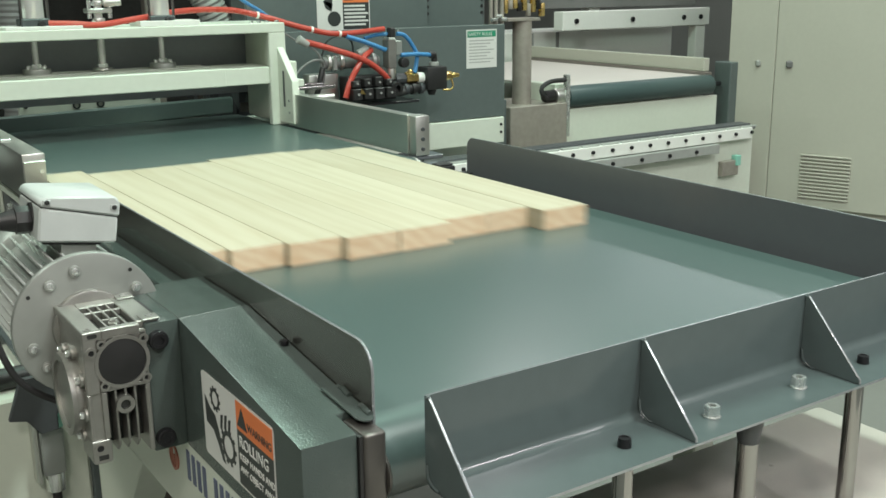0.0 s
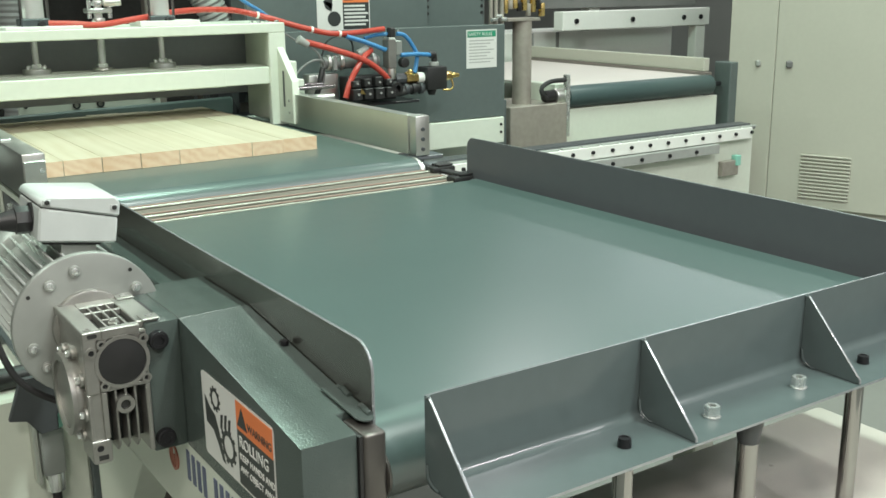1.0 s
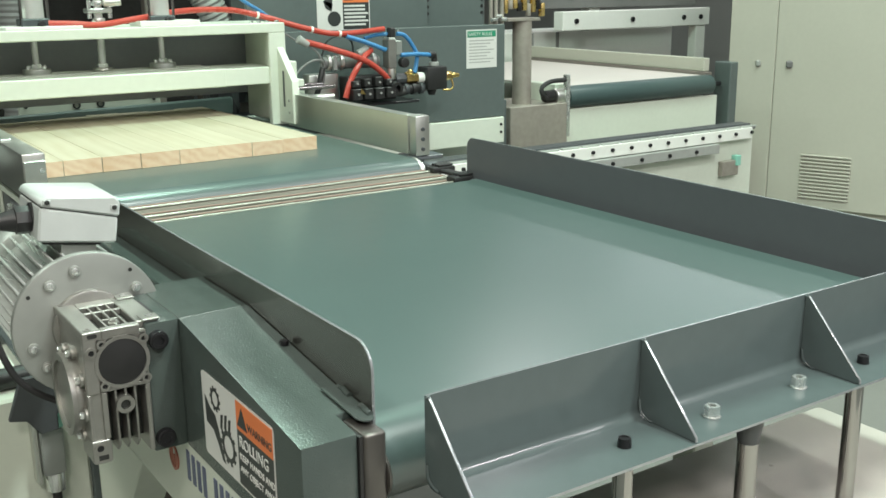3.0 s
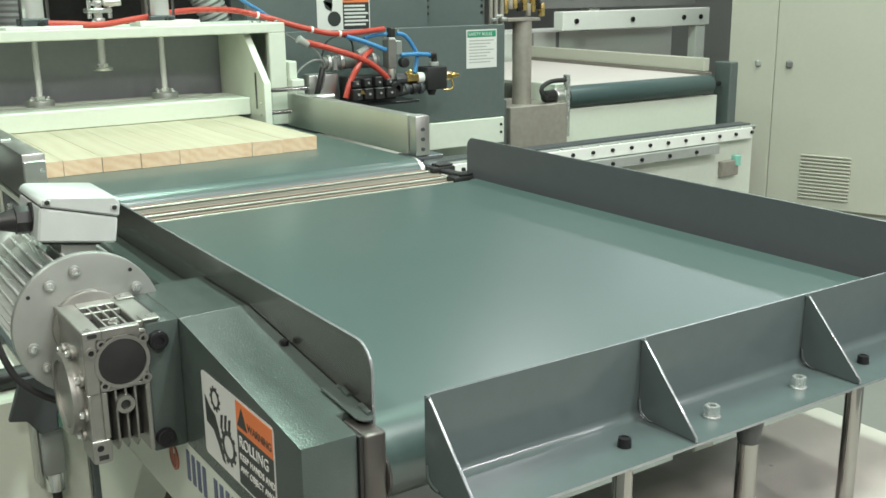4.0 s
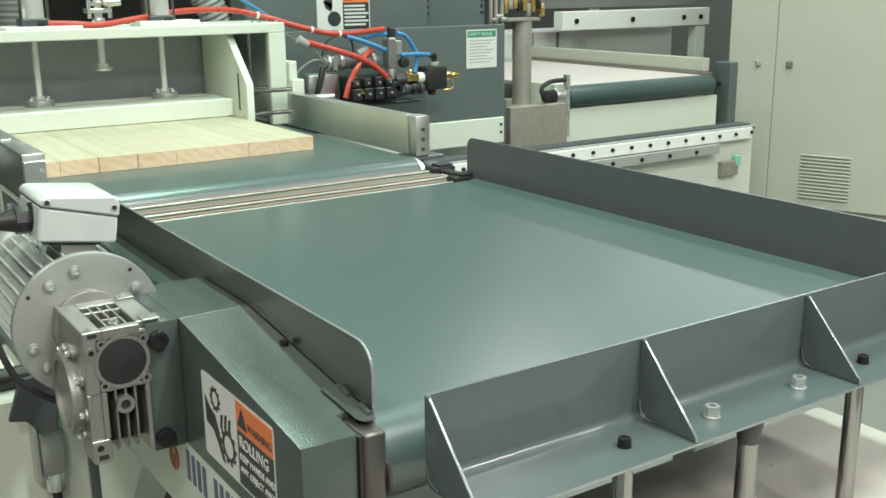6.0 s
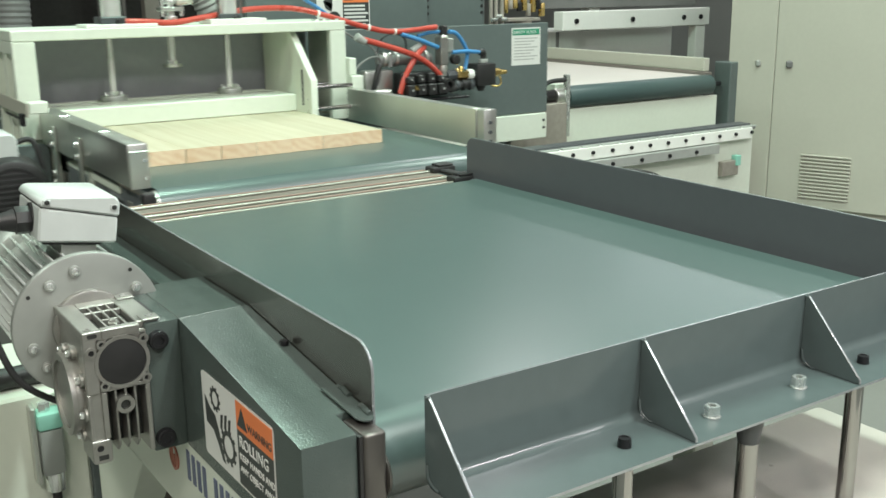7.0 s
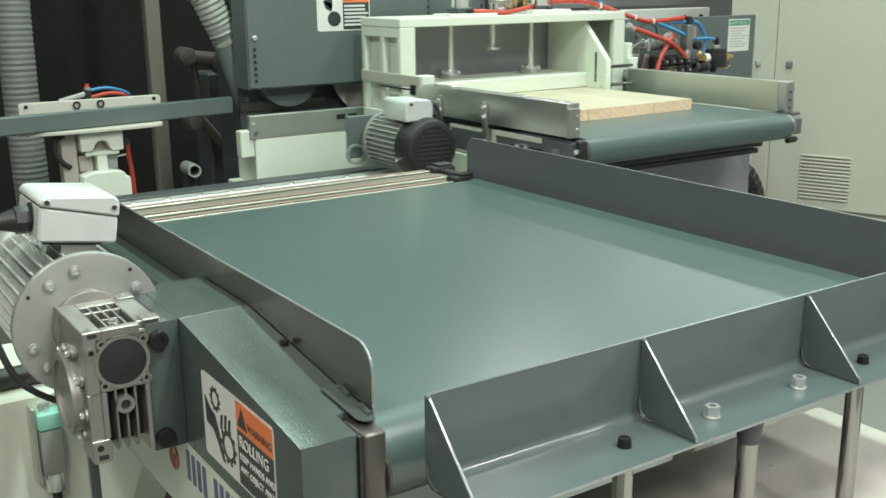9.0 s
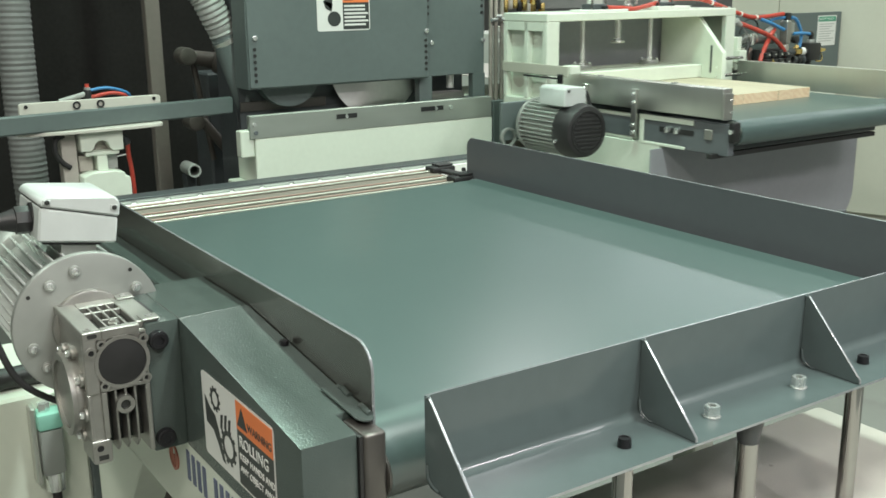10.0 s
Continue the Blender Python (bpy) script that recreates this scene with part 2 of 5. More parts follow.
    m.translation = (p0 + p1) / 2
    bmesh.ops.transform(tmp, matrix=m, verts=tmp.verts)
    return merge(bm, tmp)


def ring(p0, p1, r, inner, seg=28, bm=None):
    """A tube wall from p0 to p1."""
    p0, p1 = Vector(p0), Vector(p1)
    m = (p1 - p0).to_track_quat("Z", "Y").to_matrix()
    tmp = bmesh.new()
    loops = []
    for p, rad in ((p0, inner), (p0, r), (p1, r), (p1, inner)):
        loops.append([tmp.verts.new(p + m @ Vector((rad * math.cos(a), rad * math.sin(a), 0)))
                      for a in [2 * math.pi * i / seg for i in range(seg)]])
    for k in range(4):
        a, b = loops[k], loops[(k + 1) % 4]
        for i in range(seg):
            tmp.faces.new((a[i], a[(i + 1) % seg], b[(i + 1) % seg], b[i]))
    return merge(bm, tmp)


def prism(points, axis, a, b, bevel=0.0015, bm=None):
    """A flat outline (in the two other axes, in xyz order) pushed from a to b along axis."""
    tmp = bmesh.new()

    def place(u, v, w):
        return {"x": (w, u, v), "y": (u, w, v), "z": (u, v, w)}[axis]
    lo = [tmp.verts.new(place(u, v, a)) for u, v in points]
    hi = [tmp.verts.new(place(u, v, b)) for u, v in points]
    tmp.faces.new(lo)
    tmp.faces.new(hi)
    for i in range(len(points)):
        j = (i + 1) % len(points)
        tmp.faces.new((lo[i], lo[j], hi[j], hi[i]))
    bmesh.ops.recalc_face_normals(tmp, faces=tmp.faces)
    if bevel:
        bmesh.ops.bevel(tmp, geom=list(tmp.edges), offset=bevel, segments=1, profile=0.5, affect="EDGES")
    return merge(bm, tmp)


def rounded(u0, u1, v0, v1, r, n=5, corners=(1, 1, 1, 1)):
    """A rectangle's outline with rounded corners (low-low, high-low, high-high, low-high)."""
    out = []
    for k, (cu, cv, a0) in enumerate(((u0 + r, v0 + r, 180), (u1 - r, v0 + r, 270), (u1 - r, v1 - r, 0), (u0 + r, v1 - r, 90))):
        if corners[k]:
            out += [(cu + r * math.cos(radians(a0 + 90 * i / n)), cv + r * math.sin(radians(a0 + 90 * i / n))) for i in range(n + 1)]
        else:
            out.append(((u0, v0), (u1, v0), (u1, v1), (u0, v1))[k])
    return out


def smooth_path(points, steps=10):
    pts = [Vector(p) for p in points]
    pts = [2 * pts[0] - pts[1]] + pts + [2 * pts[-1] - pts[-2]]
    out = []
    for i in range(1, len(pts) - 2):
        p0, p1, p2, p3 = pts[i - 1:i + 3]
        for s in range(steps):
            t = s / steps
            out.append(0.5 * ((2 * p1) + (p2 - p0) * t + (2 * p0 - 5 * p1 + 4 * p2 - p3) * t * t + (3 * p1 - p0 - 3 * p2 + p3) * t ** 3))
    return out + [pts[-2]]


def hose(points, r, seg=10, steps=10, rib=0.0, pitch=0.02, bm=None):
    """A bent tube through the points; rib: height of its spiral folds."""
    path = smooth_path(points, steps)
    if rib:
        dense, acc = [], 0.0
        for a, b in zip(path, path[1:]):
            k = max(1, int((b - a).length / (pitch / 4)))
            dense += [a.lerp(b, i / k) for i in range(k)]
        path = dense + [path[-1]]
    tmp = bmesh.new()
    loops, acc = [], 0.0
    up = Vector((0.3, 0.2, 0.93))
    for i, p in enumerate(path):
        d = (path[min(i + 1, len(path) - 1)] - path[max(i - 1, 0)]).normalized()
        side = d.cross(up)
        side = side.normalized() if side.length > 0.05 else d.orthogonal().normalized()
        other = side.cross(d)
        acc += (p - path[i - 1]).length if i else 0
        rr = r + (rib * (0.5 + 0.5 * math.cos(2 * math.pi * acc / pitch)) if rib else 0)
        loops.append([tmp.verts.new(p + rr * (math.cos(2 * math.pi * k / seg) * side + math.sin(2 * math.pi * k / seg) * other)) for k in range(seg)])
    for a, b in zip(loops, loops[1:]):
        for k in range(seg):
            tmp.faces.new((a[k], a[(k + 1) % seg], b[(k + 1) % seg], b[k]))
    tmp.faces.new(loops[0])
    tmp.faces.new(loops[-1])
    return merge(bm, tmp)


def hexnut(x, y, z, size, height, bore, bm=None):
    tmp = bmesh.new()
    outer = [[tmp.verts.new((x + size / 2 * math.cos(radians(60 * i + 12)), y + size / 2 * math.sin(radians(60 * i + 12)), zz)) for i in range(6)] for zz in (z, z + height)]
    inner = [[tmp.verts.new((x + bore / 2 * math.cos(radians(60 * i + 12)), y + bore / 2 * math.sin(radians(60 * i + 12)), zz)) for i in range(6)] for zz in (z, z + height)]
    for i in range(6):
        j = (i + 1) % 6
        tmp.faces.new((outer[0][i], outer[0][j], outer[1][j], outer[1][i]))
        tmp.faces.new((inner[0][i], inner[1][i], inner[1][j], inner[0][j]))
        tmp.faces.new((outer[1][i], outer[1][j], inner[1][j], inner[1][i]))
        tmp.faces.new((outer[0][i], inner[0][i], inner[0][j], outer[0][j]))
    return merge(bm, tmp)


def lettering(name, body, size, m, material, parent, label=""):
    """Words in the built-in font, as a thin mesh at the pose m (hall space)."""
    data = bpy.data.curves.new("words", "FONT")
    data.body, data.size, data.extrude = body, size, 0.0004
    tmp = new("words", data)
    bpy.context.view_layer.update()
    me = bpy.data.meshes.new_from_object(tmp.evaluated_get(bpy.context.evaluated_depsgraph_get()))
    bpy.data.objects.remove(tmp)
    me.transform(Matrix.Translation(-origin_of(parent)) @ m)
    me.materials.clear()
    me.materials.append(material)
    ob = new(name, me)
    ob.parent = parent
    return tagged(ob, label=label)


# ---- hall: walls and ceiling are assumed, out of view ----
def hall():
    solo("floor", box(-5, 8.5, -5, 11.5, -0.1, 0, 0), CONCRETE, "grey concrete workshop floor", "floor", kind="structure")
    solo("ceiling", box(-5, 8.5, -5, 11.5, 4.7, 4.8, 0), CEILING, "assumed workshop ceiling, out of view", "ceiling", kind="structure")
    solo("wall_south", box(-5, 8.5, -5.2, -5, 0, 4.7, 0), HALLWALL, "assumed hall wall, out of view", "wall", kind="structure")
    solo("wall_west", box(-5.2, -5, -5, 11.5, 0, 4.7, 0), HALLWALL, "assumed hall wall, out of view", "wall", kind="structure")
    east = box(8.3, 8.5, -5, 11.5, 0, 3.92, 0)
    box(8.3, 8.5, -5, 11.5, 4.24, 4.7, 0, east)
    box(8.3, 8.5, -5, 0, 3.92, 4.24, 0, east)
    box(8.3, 8.5, 8.6, 8.7, 3.92, 4.24, 0, east)
    box(8.3, 8.5, 11.2, 11.5, 3.92, 4.24, 0, east)
    solo("wall_east", east, HALLWALL, "assumed hall wall, out of view", "wall", kind="structure")
    # first strip assumed from the belt's streak; the dimmer second only fades it
    solo("window_1", box(8.42, 8.43, 0, 8.6, 3.92, 4.24, 0), STREAKGLOW, "assumed high window strip, unseen, reflected in the belt", "window", kind="structure")
    solo("window_2", box(8.42, 8.43, 8.7, 11.2, 3.92, 4.24, 0), FADEGLOW, "added dim glowing strip that fades the belt's streak", "window", kind="structure")
    solo("wall_north", box(-5, 8.5, 11.5, 11.7, 0, 4.7, 0), HALLWALL, "assumed hall wall, out of view", "wall", kind="structure")
    # plain black sheet closes off the view behind the machines
    solo("backdrop", box(-3.5, 3.6, 6.2, 6.25, 0, 3.2, 0), BLACKSHEET, "black backdrop sheet behind the machines", "screen", kind="structure")
    # fittings for the added lights, all out of view
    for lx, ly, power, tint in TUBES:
        lamp = thing("added_ceiling_light", (lx, ly, 4.7), "unseen twin-tube ceiling light, added to light the hall", "ceiling light", group="ceiling lights")
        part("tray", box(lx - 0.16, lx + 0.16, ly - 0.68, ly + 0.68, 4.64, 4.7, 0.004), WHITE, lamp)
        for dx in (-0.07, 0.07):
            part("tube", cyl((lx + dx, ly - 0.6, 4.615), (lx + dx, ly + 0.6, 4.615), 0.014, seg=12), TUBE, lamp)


hall()


def belt_loop(x0, x1, y0, y1, top, r, thick=0.004):
    """An endless belt round two end rollers, as a closed band."""
    tmp = bmesh.new()
    outer, inner = [], []
    for cyy, a0 in ((y1 - r, 90), (y0 + r, 270)):
        for i in range(13):
            a = radians(a0 - 180 * i / 12)
            for rad, keep in ((r, outer), (r - thick, inner)):
                keep.append((cyy + rad * math.cos(a), top - r + rad * math.sin(a)))
    rings_ = []
    for x in (x0, x1):
        rings_.append([[tmp.verts.new((x, y, z)) for y, z in loop] for loop in (outer, inner)])
    n = len(outer)
    for i in range(n):
        j = (i + 1) % n
        (ao, ai), (bo, bi) = rings_
        tmp.faces.new((ao[i], ao[j], bo[j], bo[i]))
        tmp.faces.new((ai[i], bi[i], bi[j], ai[j]))
        tmp.faces.new((ao[i], ai[i], ai[j], ao[j]))
        tmp.faces.new((bo[i], bo[j], bi[j], bi[i]))
    return tmp


# ---- infeed conveyor ----
def warning_sign(parent, name, m, w, h, split, title_h, words):
    """A printed warning plate in the plane of m: x to the right, y up, z out of it."""
    def flat(u0, u1, v0, v1, lift, r=0.0):
        bm = prism(rounded(u0, u1, v0, v1, r) if r else [(u0, v0), (u1, v0), (u1, v1), (u0, v1)], "z", lift - 0.0008, lift, 0)
        bmesh.ops.transform(bm, matrix=m, verts=bm.verts)
        return bm
    plate = part(name, flat(0, w, 0, h, 0.0010, h * 0.06), LABELWHITE, parent, "white warning sign with orange heading")
    part("black_panel", flat(split, w - h * 0.025, h * 0.03, h - title_h, 0.0016), LABELBLACK, plate)
    part("orange_panel", flat(split, w - h * 0.025, h - title_h, h * 0.975, 0.0018), ORANGE, plate)
    tri = prism([(split + h * 0.03, h - title_h * 0.85), (split + h * 0.03 + title_h * 0.75, h - title_h * 0.85), (split + h * 0.03 + title_h * 0.37, h - title_h * 0.2)], "z", 0.0014, 0.0024, 0)
    bmesh.ops.transform(tri, matrix=m, verts=tri.verts)
    part("warning_triangle", tri, LABELBLACK, plate)
    lettering("heading", "WARNING", title_h * 0.36, m @ pose(split + h * 0.035 + title_h * 0.75, h - title_h * 0.78, 0.002), LABELBLACK, plate)
    for body, size, u, v in words:
        lettering("caption", body, size, m @ pose(u, v, 0.002), LABELWHITE, plate)
    return plate, flat


def infeed_conveyor():
    c = thing("infeed_conveyor", (1.05, 1.6, 0), "grey and cream belt conveyor with green belt", "conveyor")
    part("belt", belt_loop(0.540, 1.534, 0.945, 2.205, 0.90, 0.055), BELT, c, "smooth green conveyor belt")
    part("belt_bed", box(0.563, 1.533, 1.02, 2.13, 0.80, 0.893, 0.002), GREYDARK, c)
    for y in (1.0, 2.15):
        part("roller", cyl((0.566, y, 0.845), (1.53, y, 0.845), 0.050, seg=32), STEEL, c)
    # side guards: thin upright sheets, front top corner rounded
    part("side_guard", lit_edges(prism(rounded(0.962, 2.02, 0.80, 1.0, 0.035, 6, (0, 0, 0, 1)), "x", 0.5335, 0.5375, 0.0008), "x"), [GUARD, EDGELIT], c, "upright grey sheet-metal guard")
    part("side_guard", lit_edges(prism(rounded(0.93, 2.245, 0.80, 1.0, 0.028, 6, (0, 0, 1, 1)), "x", 1.560, 1.5635, 0.0008), "x"), [GREY, EDGELIT], c, "upright grey sheet-metal guard")
    part("side_ledge", box(0.489, 0.5330, 1.5015, 2.02, 0.912, 0.931, 0.002), GREYROUGH, c)
    part("side_beam", box(1.536, 1.559, 0.95, 2.2, 0.78, 0.893, 0.003), GREY, c)
    # cover on the drive side
    shell = prism([(0.4295, 0.938), (0.4995, 0.938), (0.4995, 0.988), (0.532, 0.988), (0.532, 1.318), (0.4295, 1.318)], "z", 0.768, 0.90, 0)
    for v in shell.verts:
        if v.co.z > 0.89:
            v.co.z = 0.9095 + 0.125 * (v.co.y - 0.938)
    bmesh.ops.bevel(shell, geom=[e for e in shell.edges if max(v.co.y for v in e.verts) < 1.317], offset=0.0025, segments=2, profile=0.5, affect="EDGES")
    box(0.4295, 0.532, 1.3181, 1.50, 0.768, 0.9572, 0.0012, shell)
    part("drive_cover", shell, GREYROUGH, c, "grey hammer-painted drive cover")
    lip = prism([(0.508, 1.045), (0.511, 0.962), (0.516, 0.954), (0.526, 0.951), (0.5325, 0.957), (0.5325, 1.045)], "z", 0.9130, 0.9160, 0.0008)
    bmesh.ops.rotate(lip, verts=lip.verts, cent=(0.52, 0.95, 0.909), matrix=Matrix.Rotation(radians(7.1), 3, "X"))
    lip_plate = part("cover_lip", lip, GREYROUGH, c)
    for y, z in ((0.972, 0.9190), (1.022, 0.9250)):
        lump = hose([(0.5295, y - 0.012, z - 0.001), (0.5288, y - 0.004, z), (0.5300, y + 0.005, z + 0.001), (0.5292, y + 0.013, z + 0.0015)], 0.0032, seg=8, rib=0.0012, pitch=0.004)
        part("weld_bead", lump, GREYROUGH, lip_plate)
    cap = part("end_cap", box(0.5045, 0.5335, 0.930, 0.987, 0.60, 0.9085, 0.005, segs=3), CAPSTEEL, c, "bare steel bearing end cap")
    part("bearing_bulge", cyl((0.533, 0.958, 0.846), (0.5392, 0.958, 0.846), 0.034, 0.030, seg=32, bevel=0.002), CAPSTEEL, cap)
    # black strip stands in for the dark gap beside the cap
    part("cap_gasket", box(0.4997, 0.5043, 0.934, 0.986, 0.60, 0.9065, 0), BLACK, cap)
    part("cover_screw", cyl((0.524, 1.18, 0.936), (0.524, 1.18, 0.946), 0.006, seg=12, bevel=0.001), BLACKSTEEL, c)
    part("name_beam", box(0.4315, 0.508, 0.99, 1.89, 0.634, 0.7675, 0.002), CREAM, c, "cream frame beam with worn lettering")
    # unreadable maker's mark and name on the beam
    for i in range(9):
        y = 1.334 - 0.0215 * i
        if i != 4:
            part("name_bar", box(0.4300, 0.4320, y - 0.0110, y, 0.707, 0.753, 0), LABELBLUE, c)
    part("maker_mark", ring((0.4320, 1.3924, 0.718), (0.4295, 1.3924, 0.718), 0.020, 0.0157, 24), MARKRED, c)
    for dy, z0, z1 in ((-0.0095, 0.705, 0.732), (0.0, 0.697, 0.722), (0.0095, 0.705, 0.732)):
        part("maker_mark_bar", box(0.4297, 0.4320, 1.3924 + dy - 0.0025, 1.3924 + dy + 0.0025, z0, z1, 0), MARKRED, c)
    part("side_panel", prism([(1.578, 0.6335), (1.885, 0.6335), (1.885, 0.0), (1.806, 0.0), (1.806, 0.354)], "x", 0.4335, 0.50, 0.003), CREAM, c)
    for x in (0.51, 1.46):
        for y in (2.05, 1.3):
            part("leg", box(x, x + 0.06, y, y + 0.06, 0.0, 0.80, 0.004), CREAM, c)
    # taupe colour paints the shade inside the opening below the beam
    part("cross_panel", box(0.53, 1.46, 2.0, 2.02, 0.2, 0.59, 0.003), TAUPE, c)
    part("base", box(0.62, 1.62, 0.30, 1.135, 0.0, 0.60, 0.012, segs=2), BEIGE, c, "beige-toned machine base")
    # strip of slim transfer rods at the far end
    for y, r, far in ((2.2245, 0.0028, 1.515), (2.2890, 0.0034, 1.525), (2.3950, 0.0036, 1.545)):
        part("transfer_rod", cyl((0.56, y, 0.8862), (far, y, 0.8857), r, seg=12), RODSTEEL, c, "slim polished transfer rod")
    for y, r, far in ((2.2580, 0.0016, 1.515), (2.3290, 0.0018, 1.535), (2.4270, 0.0020, 1.548)):
        part("cord", cyl((0.56, y, 0.8846), (far, y, 0.8843), r, seg=8), CORD, c, "thin reddish-brown cord")
    part("rod_tray", box(0.55, 1.55, 2.209, 2.435, 0.78, 0.8825, 0.002), BROWN, c)
    for x0, x1, y0, y1 in ((1.500, 1.585, 2.214, 2.258), (1.535, 1.610, 2.372, 2.420)):
        clamp = part("rod_clamp", box(x0, x1, y0, y1, 0.8816, 0.899, 0.005, segs=2), BLACK, c, "black plastic rod clamp")
        for k in range(3):
            part("clamp_ridge", box(x0 + 0.018, x1 - 0.006, y0 + 0.004 + 0.014 * k, y0 + 0.012 + 0.014 * k, 0.8985, 0.906, 0.002), BLACK, clamp)
    part("clamp_link", box(1.555, 1.585, 2.2585, 2.3715, 0.8816, 0.893, 0.003), BLACK, c)
    # warning sign on the drive cover, in the plane x = 0.43 that looks to -x
    m = Matrix(((0, 0, -1, 0.4293), (-1, 0, 0, 1.2395), (0, 1, 0, 0.789), (0, 0, 0, 1))) @ Matrix.Scale(0.977, 4)
    sign, flat = warning_sign(c, "warning_sign", m, 0.236, 0.122, 0.122, 0.042,
                              [("ROLLING", 0.022, 0.128, 0.058), ("KEEP HA" + "NDS AND", 0.013, 0.128, 0.040), ("ANY OBJECT AWAY", 0.0125, 0.128, 0.023)])
    for u, v, r in ((0.048, 0.094, 0.015), (0.088, 0.040, 0.022)):
        bm = ring((u, v, 0.0008), (u, v, 0.0018), r, r * 0.72, 20)
        for k in range(10):
            a = 2 * math.pi * k / 10
            merge(bm, prism([(u + r * 0.95 * math.cos(a + s), v + r * 0.95 * math.sin(a + s)) for s in (-0.12, 0.12)] + [(u + r * 1.2 * math.cos(a + s), v + r * 1.2 * math.sin(a + s)) for s in (0.12, -0.12)], "z", 0.0008, 0.0018, 0))
        bmesh.ops.transform(bm, matrix=m, verts=bm.verts)
        part("gear_symbol", bm, LABELBLACK, sign)
    palm = [(0.010, 0.088), (0.030, 0.074), (0.044, 0.070), (0.056, 0.050), (0.068, 0.022), (0.074, 0.010), (0.064, 0.012), (0.052, 0.030), (0.036, 0.046), (0.012, 0.050)]
    wedge = prism(palm, "z", 0.0008, 0.0017, 0)
    for u, v in ((0.066, 0.078), (0.080, 0.082), (0.093, 0.080)):
        prism([(u, v), (u + 0.007, v + 0.002), (u + 0.002, v - 0.022), (u - 0.004, v - 0.020)], "z", 0.0008, 0.0017, 0, wedge)
    bmesh.ops.transform(wedge, matrix=m, verts=wedge.verts)
    part("symbol_wedge", wedge, LABELBLACK, sign)
    return c


infeed_conveyor()


# ---- geared motor ----
def tilted(bm, deg, cx, cz):
    """Turns a mesh about the line along y through (cx, cz)."""
    bmesh.ops.rotate(bm, verts=bm.verts, cent=(cx, 0, cz), matrix=Matrix.Rotation(radians(deg), 3, "Y"))
    return bm


def gear_motor():
    g = thing("gear_motor", (0.36, 1.45, 0.75), "aluminium worm-geared motor bolted to the conveyor side", "motor")
    x0, x1, y0, y1, z0, z1 = 0.297, 0.3815, 1.312, 1.468, 0.7745, 0.962
    house = part("gearbox", box(x0 + 0.003, x1, y0 + 0.012, y1, 0.872, z1 - 0.012, 0.003, segs=2), ALU, g, "cast aluminium gearbox housing")
    part("sump", box(x0 + 0.012, x1 - 0.001, y0 + 0.034, y1, z0 + 0.014, 0.8715, 0.004, segs=2), ALU, g)
    # top deck: a rim round two rows of pits
    deck = box(x0, 0.3225, y0, y1, z1 - 0.0115, z1, 0.0012)
    box(0.3735, 0.4035, y0 + 0.014, y1 - 0.004, z1 - 0.0115, z1 - 0.001, 0.0012, deck)
    box(0.3226, 0.3734, y0, 1.3255, z1 - 0.0115, z1, 0.0012, deck)
    box(0.3226, 0.3734, 1.4275, y1, z1 - 0.0115, z1, 0.0012, deck)
    box(0.3226, 0.3734, 1.3995, 1.4055, z1 - 0.0110, z1 - 0.0015, 0.0008, deck)
    for x in (0.3335, 0.3465, 0.3595):
        box(x, x + 0.003, 1.3256, 1.4274, z1 - 0.0112, z1 - 0.0012, 0.0006, deck)
    box(0.3366, 0.3594, 1.3600, 1.3640, z1 - 0.0112, z1 - 0.0018, 0.0006, deck)
    part("top_deck", deck, ALU, house, "ribbed top deck with open pits")
    part("top_well", box(0.3226, 0.3734, 1.3256, 1.4274, z1 - 0.0118, z1 - 0.0108, 0), CASTDARK, house)
    plug = part("vent_plug", cyl((0.348, 1.344, z1 - 0.0108), (0.348, 1.344, z1 - 0.001), 0.0085, seg=6, bevel=0.001), ALU, house)
    part("plug_socket", ring((0.348, 1.344, z1 - 0.001), (0.348, 1.344, z1 + 0.0008), 0.0055, 0.003, 12), ALU, plug)
    for yy in (y0 + 0.008, y1 - 0.033):
        pad = part("mount_pad", box(0.3800, 0.4050, yy, yy + 0.026, z1 - 0.0009, z1 + 0.0016, 0.001), ALU, house)
        part("pad_screw", ring((0.3925, yy + 0.013, z1 + 0.0016), (0.3925, yy + 0.013, z1 + 0.0030), 0.0055, 0.0028, 14), ZINC, pad)
    part("top_slot", box(0.4036, 0.4092, y0 + 0.045, y1 - 0.036, z1 - 0.011, z1 - 0.0042, 0), BLACKSTEEL, g)
    for x, y in ((x0 + 0.010, y0 + 0.012), (x0 + 0.010, y1 - 0.012), (0.3665, y1 - 0.012)):
        part("deck_screw", ring((x, y, z1 - 0.001), (x, y, z1 + 0.0012), 0.0052, 0.0026, 12), ALU, house)
    # front face: squared head with the round worm cap, two uprights, cooling fins between them
    head = box(x0, x1, y0, y0 + 0.0115, 0.9505, z1 - 0.0117, 0.001)
    box(x0, 0.3145, y0, y0 + 0.0115, 0.8745, 0.9504, 0.001, head)
    box(0.3792, x1, y0, y0 + 0.0115, 0.8745, 0.9504, 0.0008, head)
    box(0.3146, 0.3791, y0 + 0.0005, y0 + 0.0115, 0.8745, 0.8805, 0.001, head)
    part("face_head", head, ALU, house)
    part("worm_rim", ring((0.3468, y0 + 0.012, 0.9134), (0.3468, y0 - 0.0012, 0.9134), 0.0372, 0.0322, 48), ALU, house)
    part("worm_cap", cyl((0.3468, y0 + 0.012, 0.9134), (0.3468, y0 - 0.0005, 0.9134), 0.0322, seg=48, bevel=0.0015), BLACK, house, "black rubber worm-shaft cap")
